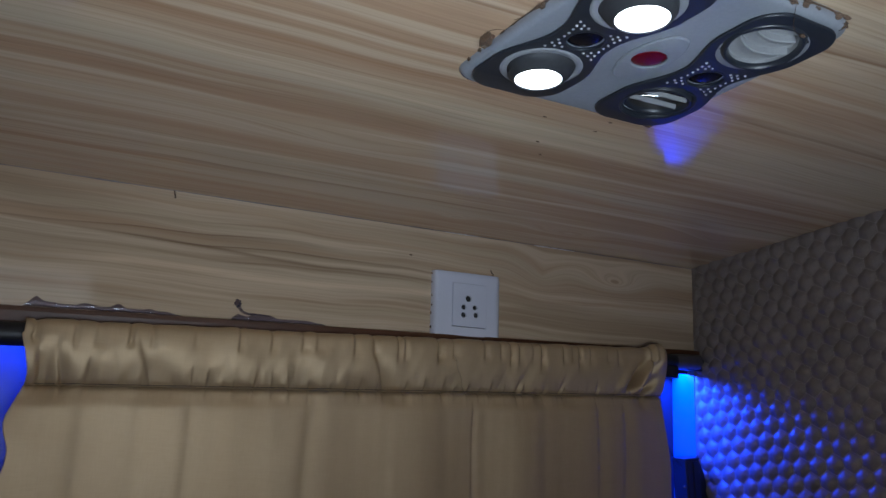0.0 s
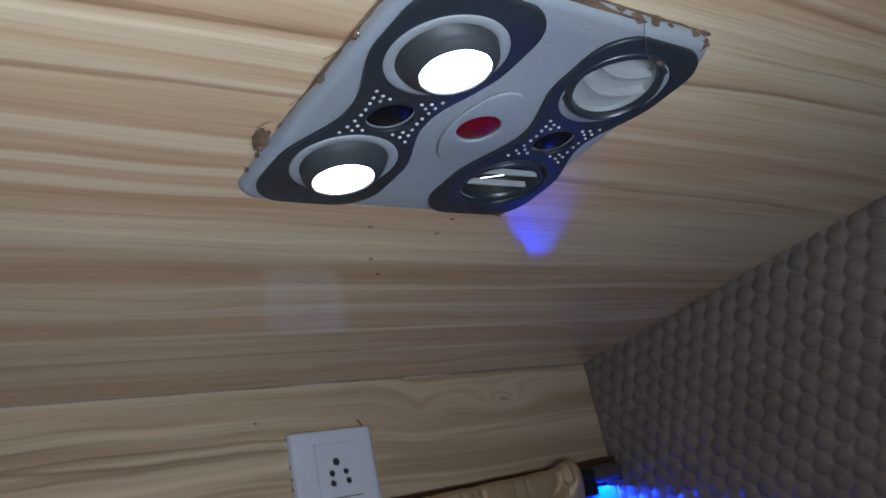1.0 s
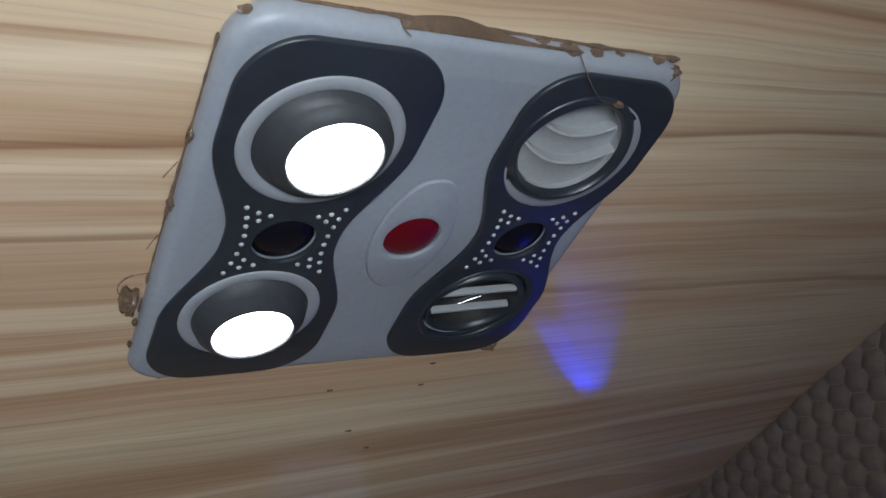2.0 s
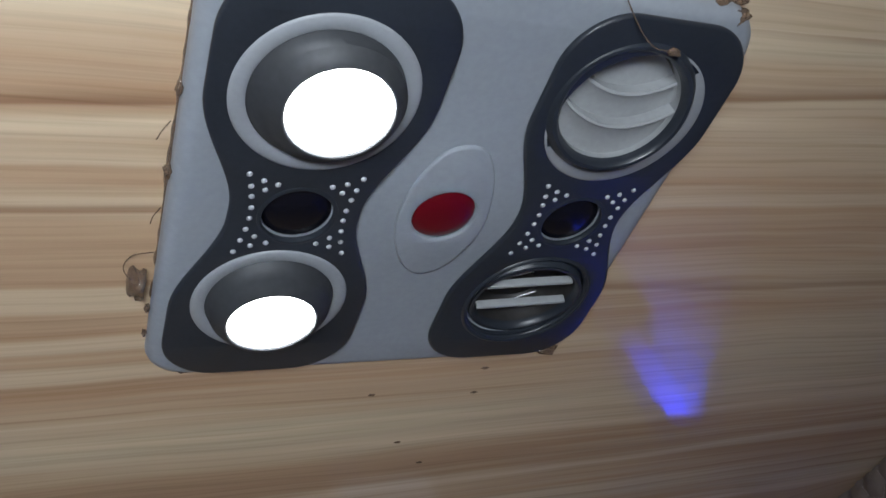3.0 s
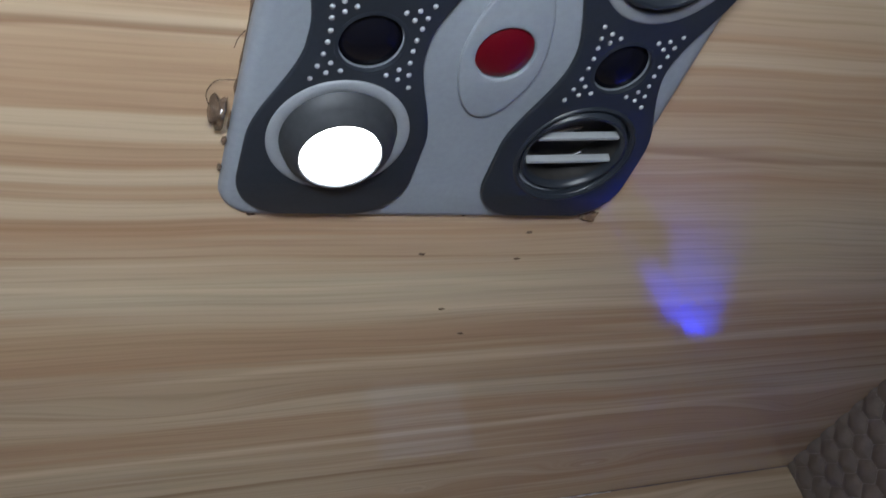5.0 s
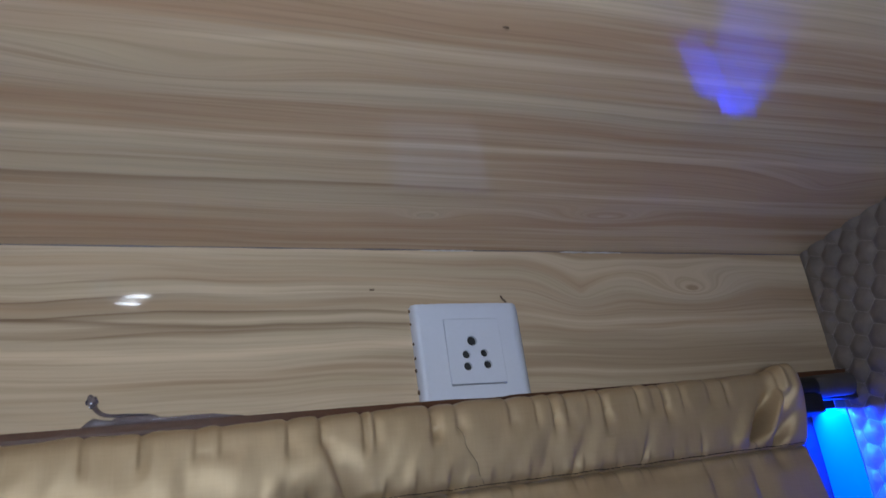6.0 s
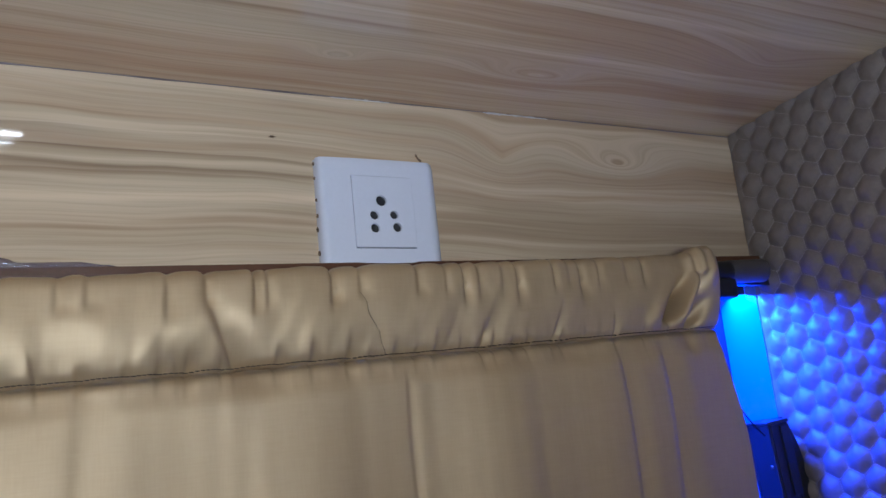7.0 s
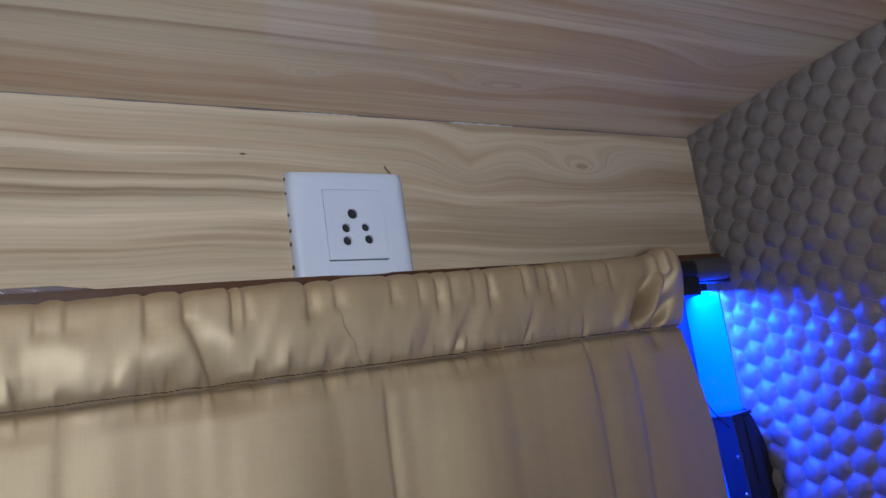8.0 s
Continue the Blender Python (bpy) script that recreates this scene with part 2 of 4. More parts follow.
def satin(name):
    m = material(name, (0.40, 0.27, 0.115), 0.49, metal=0.42, spec=0.3)
    n = Nodes(m)
    b = n.b
    b.inputs["Sheen Weight"].default_value = 0.03
    b.inputs["Sheen Roughness"].default_value = 0.4
    b.inputs["Sheen Tint"].default_value = (1.0, 0.86, 0.62, 1)
    b.inputs["Anisotropic"].default_value = 0.35
    big = n.noise(n.coords((1, 1, 0.5)), 9.0, 4.0, 0.6)
    warp = n.noise(n.coords((900, 60, 70)), 1.0, 3.0)
    weft = n.noise(n.coords((70, 60, 900)), 1.0, 3.0)
    weave = n.math("ADD", n.math("MULTIPLY", warp, 0.5), n.math("MULTIPLY", weft, 0.5))
    f = n.math("ADD", n.math("MULTIPLY", big, 0.6), n.math("MULTIPLY", weave, 0.4))
    n.set("Base Color", n.ramp(f, [(0.3, (0.43, 0.307, 0.172)), (0.5, (0.48, 0.350, 0.206)), (0.7, (0.53, 0.394, 0.240))]))
    n.bump(weave, 0.07, 0.0003)
    return m


SATIN = satin("gold_satin")
STITCH = speckled("dark_gold_thread", (0.040, 0.024, 0.010), 0.6, 0.2, 300.0, 0.0)


def emitter(name, color, strength):
    m = material(name, (0.8, 0.8, 0.8), 0.3)
    b = m.node_tree.nodes["Principled BSDF"]
    b.inputs["Emission Color"].default_value = (*color, 1)
    b.inputs["Emission Strength"].default_value = strength
    return m


SPOT_GLOW = emitter("white_spot_diffuser", (0.93, 0.98, 1.0), 70.0)
FILL_GLOW = emitter("fill_diffuser", (0.95, 0.97, 1.0), 1.0)
LED_GLOW = emitter("blue_led_diffuser", (0.0005, 0.012, 1.0), 12.0)


# ---- helpers for shapes ----
def mesh_object(name, me, mat, parent=None, label=""):
    ob = new(name, me)
    me.materials.append(mat)
    if parent is not None:
        ob.parent = parent
    return tagged(ob, label)


def part(name, bm, mat, parent=None, label="", smooth=False):
    """Links a bmesh as one mesh object under a thing or a part."""
    me = bpy.data.meshes.new(name)
    bmesh.ops.recalc_face_normals(bm, faces=bm.faces)
    bm.to_mesh(me)
    bm.free()
    if smooth:
        me.shade_smooth()
        me.set_sharp_from_angle(angle=radians(38))
    return mesh_object(name, me, mat, parent, label)


def grid_part(name, rows, mat, parent=None, label="", closed=False):
    """A smooth sheet from rows of points, each row equally long."""
    pts = np.array(rows, float)
    h, w = pts.shape[:2]
    idx = np.arange(h * w).reshape(h, w)
    if closed:
        idx = np.concatenate([idx, idx[:, :1]], 1)
    faces = np.stack([idx[:-1, :-1], idx[:-1, 1:], idx[1:, 1:], idx[1:, :-1]], -1).reshape(-1, 4)
    me = bpy.data.meshes.new(name)
    me.from_pydata(pts.reshape(-1, 3).tolist(), [], faces.tolist())
    me.shade_smooth()
    return mesh_object(name, me, mat, parent, label)


def box_bm(lo, hi, bevel=0.0, segments=2):
    bm = bmesh.new()
    bmesh.ops.create_cube(bm, size=1.0)
    lo, hi = Vector(lo), Vector(hi)
    for v in bm.verts:
        v.co = Vector((lo[i] + (v.co[i] + 0.5) * (hi[i] - lo[i]) for i in range(3)))
    if bevel:
        bmesh.ops.bevel(bm, geom=bm.edges[:], offset=bevel, segments=segments, affect="EDGES", profile=0.5)
    return bm


def lathe_bm(profile, n=48, center=(0, 0, 0)):
    """Turns (radius, z) pairs round the z axis."""
    bm = bmesh.new()
    rings = []
    for r, z in profile:
        if r < 1e-6:
            rings.append([bm.verts.new((center[0], center[1], center[2] + z))])
        else:
            rings.append([bm.verts.new((center[0] + r * math.cos(2 * math.pi * i / n), center[1] + r * math.sin(2 * math.pi * i / n), center[2] + z)) for i in range(n)])
    for a, b in zip(rings, rings[1:]):
        for i in range(n):
            j = (i + 1) % n
            if len(a) == 1 and len(b) == 1:
                continue
            if len(a) == 1:
                bm.faces.new((a[0], b[i], b[j]))
            elif len(b) == 1:
                bm.faces.new((a[i], b[0], a[j]))
            else:
                bm.faces.new((a[i], b[i], b[j], a[j]))
    return bm


def plate_mesh(name, loops, z0, z1, bevel=0.0):
    """A flat plate between z0 and z1 with the first loop as outline and the others as holes, its edges rounded."""
    cu = bpy.data.curves.new(name, "CURVE")
    cu.dimensions, cu.fill_mode = "2D", "BOTH"
    for loop in loops:
        sp = cu.splines.new("POLY")
        sp.points.add(len(loop) - 1)
        for p, (x, y) in zip(sp.points, loop):
            p.co = (x, y, 0, 1)
        sp.use_cyclic_u = True
    cu.extrude = (z1 - z0) / 2 - bevel
    cu.bevel_depth, cu.bevel_resolution, cu.offset = bevel, 2 if bevel < 0.005 else 5, -bevel
    tmp = bpy.data.objects.new(name, cu)
    scene.collection.objects.link(tmp)
    me = bpy.data.meshes.new_from_object(tmp.evaluated_get(bpy.context.evaluated_depsgraph_get()))
    bpy.data.objects.remove(tmp)
    bpy.data.curves.remove(cu)
    me.transform(Matrix.Translation((0, 0, (z0 + z1) / 2)))
    bm = bmesh.new()
    bm.from_mesh(me)
    bmesh.ops.remove_doubles(bm, verts=bm.verts, dist=0.00002)
    bm.to_mesh(me)
    bm.free()
    me.name = name
    me.materials.clear()
    return me


def circle(cx, cy, r, n=48):
    return [(cx + r * math.cos(2 * math.pi * i / n), cy + r * math.sin(2 * math.pi * i / n)) for i in range(n)]


def rounded_rect(w, h, r, n=10, cx=0, cy=0):
    out = []
    for sx, sy, a0 in ((1, 1, 0), (-1, 1, 90), (-1, -1, 180), (1, -1, 270)):
        for i in range(n + 1):
            a = radians(a0 + 90 * i / n)
            out.append((cx + sx * (w / 2 - r) + r * math.cos(a), cy + sy * (h / 2 - r) + r * math.sin(a)))
    return out


def tube_bm(points, radius, n=8, radii=None):
    """A bent wire or strand through points."""
    bm = bmesh.new()
    pts = [Vector(p) for p in points]
    rings = []
    for i, p in enumerate(pts):
        d = (pts[min(i + 1, len(pts) - 1)] - pts[max(i - 1, 0)]).normalized()
        a = d.orthogonal().normalized()
        b = d.cross(a)
        r = radii[i] if radii else radius
        rings.append([bm.verts.new(p + r * (math.cos(2 * math.pi * k / n) * a + math.sin(2 * math.pi * k / n) * b)) for k in range(n)])
    for a, b in zip(rings, rings[1:]):
        # keep the rings from twisting
        k0 = min(range(n), key=lambda k: (b[k].co - a[0].co).length)
        b[:] = b[k0:] + b[:k0]
        for k in range(n):
            bm.faces.new((a[k], a[(k + 1) % n], b[(k + 1) % n], b[k]))
    bm.faces.new(rings[0])
    bm.faces.new(rings[-1])
    return bm


def smooth_path(ctrl, steps=6):
    """Catmull-Rom points through the given ones."""
    p = [Vector(c) for c in ctrl]
    p = [p[0] * 2 - p[1], *p, p[-1] * 2 - p[-2]]
    out = []
    for i in range(1, len(p) - 2):
        for k in range(steps):
            t = k / steps
            out.append(0.5 * (2 * p[i] + (p[i + 1] - p[i - 1]) * t + (2 * p[i - 1] - 5 * p[i] + 4 * p[i + 1] - p[i + 2]) * t * t + (3 * p[i] - p[i - 1] - 3 * p[i + 1] + p[i + 2]) * t ** 3))
    out.append(p[-2])
    return out


def blob_bm(center, size, seed, squash=(1, 1, 0.6)):
    """An uneven lump."""
    bm = bmesh.new()
    bmesh.ops.create_icosphere(bm, subdivisions=3, radius=1.0)
    for v in bm.verts:
        k = 1 + 0.55 * noise.noise(v.co * 1.7 + Vector((seed, 0, 0)))
        v.co = Vector(center) + Vector((v.co.x * squash[0], v.co.y * squash[1], v.co.z * squash[2])) * size * k
    return bm


# ---- structure ----
def rod_z(x):
    return 0.8385 + 0.0500 * x


X0, Y0 = -1.35, -1.02           # far ends of the berth


def build_structure():
    # ceiling sheet: slopes down to the window wall, with a cut-out above the console
    bm = bmesh.new()
    outer = ((X0 - 0.05, 0.14), (0.45, 0.14), (0.45, Y0 - 0.05), (X0 - 0.05, Y0 - 0.05))
    inner = ((-0.192, -0.408), (-0.026, -0.408), (-0.026, -0.574), (-0.192, -0.574))
    lo, li = [[bm.verts.new((x, y, ceil_z(y, x))) for x, y in ring] for ring in (outer, inner)]
    hi, hj = [[bm.verts.new((v.co.x, v.co.y, v.co.z + 0.02)) for v in ring] for ring in (lo, li)]
    for i in range(4):
        j = (i + 1) % 4
        bm.faces.new((lo[i], lo[j], li[j], li[i]))
        bm.faces.new((hi[i], hj[i], hj[j], hi[j]))
        bm.faces.new((lo[i], hi[i], hi[j], lo[j]))
        bm.faces.new((li[i], li[j], hj[j], hj[i]))
    tagged(part("ceiling", bm, WOOD_CEIL), "pinkish wood-grain laminate ceiling sheet with a soft gloss", "ceiling", kind="structure")

    # wood strip over the curtain; its lower edge rises towards the partition
    bm = bmesh.new()
    n, front, back = 40, [], []
    for i in range(n + 1):
        x = X0 + (QX - X0) * i / n
        zb = 0.8625 + 0.0363 * x
        front.append((bm.verts.new((x, 0, zb)), bm.verts.new((x, 0, ceil_z(0, x) - 0.0004))))
        back.append((bm.verts.new((x, 0.012, zb)), bm.verts.new((x, 0.012, ceil_z(0, x) - 0.0012))))
    for a, b, c, d in zip(front, front[1:], back, back[1:]):
        bm.faces.new((a[0], b[0], b[1], a[1]))
        bm.faces.new((c[1], d[1], d[0], c[0]))
        bm.faces.new((a[0], c[0], d[0], b[0]))
        bm.faces.new((a[1], b[1], d[1], c[1]))
    for a, c in ((front[0], back[0]), (front[-1], back[-1])):
        bm.faces.new((a[0], a[1], c[1], c[0]))
    tagged(part("wall_window", bm, WOOD_WALL), "yellowish wood-grain laminate strip above the curtain", "wall", kind="structure")

    # thin uneven dark bead, stands in for the shaded gap of strip and ceiling
    pts, rad = [], []
    for i in range(180):
        x = X0 + (QX - 0.002 - X0) * i / 179
        pts.append((x, -0.0002, ceil_z(0, x) - 0.0004))
        rad.append(0.0004 + 0.0009 * max(0, noise.noise(Vector((x * 22, 3.3, 0)))))
    tagged(part("trim", tube_bm(pts, 0.001, 6, rad), GAP_DARK, smooth=True), "thin dark bead standing in for the shaded gap between wood strip and ceiling", "trim", kind="structure")

    # dark moulding under the wood strip
    bm = bmesh.new()
    prof = ((-0.0122, -0.0012), (-0.0126, -0.0060), (-0.0116, -0.0120), (-0.0080, -0.0135), (0.0122, -0.0135), (0.0122, -0.0008))
    cols = []
    for i in range(60):
        x = X0 + (QX - 0.001 - X0) * i / 59
        drop = 0.8625 + 0.0363 * x - rod_z(x)
        cols.append([bm.verts.new((x, a, 0.8625 + 0.0363 * x + (b if b > -0.01 else b * drop / 0.0135))) for a, b in prof])
    for a, b in zip(cols, cols[1:]):
        for k in range(6):
            bm.faces.new((a[k], a[(k + 1) % 6], b[(k + 1) % 6], b[k]))
    bm.faces.new(cols[0]), bm.faces.new(cols[-1])
    tagged(part("trim_moulding", bm, MOULD), "dark red-brown moulding under the wood strip", "trim", kind="structure")

    # dried sealant left in the joint under the ceiling
    for xa, xb in ((0.104, 0.168), (-0.030, 0.018)):
        line = [(xa + (xb - xa) * k / 24, -0.0006, ceil_z(0.0, xa + (xb - xa) * k / 24) - 0.0010 + 0.0004 * noise.noise(Vector((k * 0.6, xa * 9, 2.2)))) for k in range(25)]
        wide = [0.00035 + 0.0012 * max(0.0, noise.noise(Vector((k * 0.45, xa * 31, 0.7)))) for k in range(25)]
        tagged(part("trim_sealant", tube_bm(line, 0.001, 7, wide), SEALANT, smooth=True), "pale dried sealant in the joint under the ceiling", "sealant", kind="structure")

    # recess behind the curtain
    tagged(part("wall_outer", box_bm((X0, 0.048, 0.05), (0.45, 0.063, 0.995)), PANEL_BACK), "dark outer panel behind the curtain", "wall", kind="structure")
    tagged(part("window_reveal", box_bm((QX - 0.0015, 0.0, 0.3), (QX + 0.012, 0.0475, 0.99), 0.001), REVEAL_BLUE), "pale blue-grey board at the end of the window recess", "trim", kind="structure")
    # plain closing walls and bunk
    # closing panel added out of view to stop blue spill left of the curtain
    tagged(part("wall_light_block", box_bm((X0, -0.004, 0.26), (-0.545, 0.0475, 0.836)), PLAIN_WALL), "unseen brown panel added to block blue light beside the window recess", "wall", kind="structure")
    tagged(part("wall_west", box_bm((X0 - 0.03, Y0, 0.05), (X0, 0.048, 1.08)), PLAIN_WALL), "plain brown end panel of the berth", "wall", kind="structure")
    tagged(part("floor", box_bm((X0, Y0, 0.05), (0.43, -0.085, 0.43), 0.02, 3), BEDDING), "grey sheet over the bunk", "floor", kind="structure")
    # unseen black board, added to soak up blue light low in the recess
    tagged(part("recess_absorber", box_bm((-0.545, -0.006, 0.24), (QX, 0.0475, 0.27)), BLACK), "unseen black board added to absorb blue light at the foot of the window recess", "window sill", kind="structure")
    # the side to the aisle is open; a plain wall closes the aisle beyond it
    tagged(part("wall_aisle", box_bm((X0 - 0.03, Y0 - 0.68, 0.0), (0.45, Y0 - 0.65, 1.6)), PLAIN_WALL), "plain brown wall across the aisle", "wall", kind="structure")
    tagged(part("wall_aisle_end", box_bm((X0 - 0.06, Y0 - 0.68, 0.0), (X0 - 0.03, Y0, 1.6)), PLAIN_WALL), "plain brown wall at the aisle end", "wall", kind="structure")
    tagged(part("wall_aisle_east", box_bm((0.42, Y0 - 0.68, 0.0), (0.45, Y0, 1.6)), PLAIN_WALL), "plain brown wall at the aisle end", "wall", kind="structure")
    tagged(part("floor_aisle", box_bm((X0, Y0 - 0.66, 0.0), (0.43, Y0, 0.05)), PLAIN_WALL), "dull aisle floor", "floor", kind="structure")
    tagged(part("ceiling_aisle", box_bm((X0, Y0 - 0.66, 1.45), (0.43, Y0 + 0.05, 1.48)), PLAIN_WALL), "plain brown aisle ceiling", "ceiling", kind="structure")
    tagged(part("wall_aisle_header", box_bm((X0, Y0 - 0.005, 1.1), (0.43, Y0 + 0.02, 1.45)), PLAIN_WALL), "plain panel above the berth opening", "wall", kind="structure")


# quilt lattice, in the plane of the partition (y, z)
QA = np.array((-0.0243, 0.0030))
QB = np.array((0.0099, -0.0200))
QC = np.array((-0.1307, 0.9377))
QN = [QA, QB, QA + QB, -QA, -QB, -QA - QB]


def quilt_height(y, z):
    p = np.stack([y, z], -1) - QC
    inv = np.linalg.inv(np.stack([QA, QB], 1))
    c = np.floor(p @ inv.T)
    best, rest = np.full(p.shape[:-1], 9.0), np.zeros_like(p)
    for i in (0, 1):
        for j in (0, 1):
            q = p - (c + (i, j)) @ np.stack([QA, QB], 0)
            d = (q ** 2).sum(-1)
            near = d < best
            best = np.where(near, d, best)
            rest = np.where(near[..., None], q, rest)
    edge = np.min([np.linalg.norm(n) / 2 - rest @ (n / np.linalg.norm(n)) for n in QN], 0)
    t = np.clip(edge / 0.0112, 0, 1)
    return 0.0046 * (1 - (1 - t) ** 2.1) * np.clip((0.001 - y) / 0.010, 0, 1)


def build_quilt():
    wall = tagged(part("wall_partition", box_bm((QX, Y0, 0.05), (QX + 0.03, 0.0, 1.09)), QUILT), "taupe quilted leatherette partition wall with hexagon stitching", "wall", kind="structure")
    step = 0.0018
    ys = np.arange(-0.62, 0.0, step)
    rows = []
    k = np.linspace(0, 1, 300)
    for y in np.append(ys, -0.0005):
        z = 0.50 + k * (ceil_z(y) - 0.0005 - 0.50)
        yy = np.full_like(z, y)
        soft = 0.0012 * np.array([noise.noise(Vector((y * 9, v * 9, 1.5))) for v in z])
        x = QX - 0.001 - quilt_height(yy, z) - soft * 0.6
        rows.append(np.stack([x, yy, z], -1))
    quilt = grid_part("quilted_cover", rows, QUILT, wall)
    quilt["kind"] = "stuff"
    # stitches along the cell edges
    verts, faces = [], []
    rng = random.Random(5)
    for i in range(-30, 31):
        for j in range(-40, 41):
            c = QC + i * QA + j * QB
            for nb in QN[:3]:
                m = c + nb / 2
                if not (-0.55 < m[0] < -0.006 and 0.55 < m[1] < ceil_z(m[0]) - 0.006):
                    continue
                u = nb / np.linalg.norm(nb)
                d = np.array((-u[1], u[0]))
                for s in (-0.0060, -0.0040, -0.0020, 0.0, 0.0020, 0.0040, 0.0060):
                    o = m + d * (s + rng.uniform(-0.0004, 0.0004))
                    l, w = 0.00055, 0.00024
                    base = len(verts)
                    for sx in (QX - 0.0005, QX - 0.0017):
                        for a, b in ((-l, -w), (l, -w), (l, w), (-l, w)):
                            q = o + d * a + u * b
                            verts.append((sx - 0.0002, q[0], q[1]))
                    faces += [(base + 4, base + 5, base + 6, base + 7)] + [(base + e, base + (e + 1) % 4, base + 4 + (e + 1) % 4, base + 4 + e) for e in range(4)]
    me = bpy.data.meshes.new("stitching")
    me.from_pydata(verts, [], faces)
    mesh_object("stitching", me, THREAD, wall, "pale dotted stitching")["kind"] = "stuff"


build_structure()
build_quilt()


# ---- ceiling console with two spots and two air vents ----
PU, PV, PTH = -0.1080, 0.4924, 0.0130     # centre along x, distance from the wall along the ceiling, depth
W2 = 0.1022
SPOTS = ((-0.0572, -0.0522), (-0.0590, 0.0520))     # centres of the two spots
VENTS = ((0.0552, -0.0542), (0.0594, 0.0542))       # and of the two vents
SPOT_LEAN = (Vector((0.0028, -0.0002, 0)), Vector((0.0003, 0.0040, 0)))
WINDOWS = ((-0.0567, 0.0026), (0.0586, 0.0014))     # small round black windows between them


def console_matrix():
    y = -PV * math.cos(TILT)
    return Matrix.Translation((PU, y, ceil_z(y, PU) + 0.0046)) @ Matrix.Rotation(-SIDE, 4, "Y") @ Matrix.Rotation(0.0385 - TILT, 4, "X") @ Matrix.Rotation(radians(3.1), 4, "Z")


def bezel_outline():
    def half(v):
        a = abs(v)
        t = min(1, a / 0.050)
        w = 0.0242 + 0.0150 * t * t * (3 - 2 * t)
        r = 0.024
        if a > 0.0955 - r:
            w = w - r + math.sqrt(max(0, r * r - (a - 0.0955 + r) ** 2))
        return w
    vs = [0.0955 * math.sin(math.pi / 2 * k / 40) for k in range(-40, 41)]
    return [(half(v), v) for v in vs] + [(-half(v), v) for v in reversed(vs)]


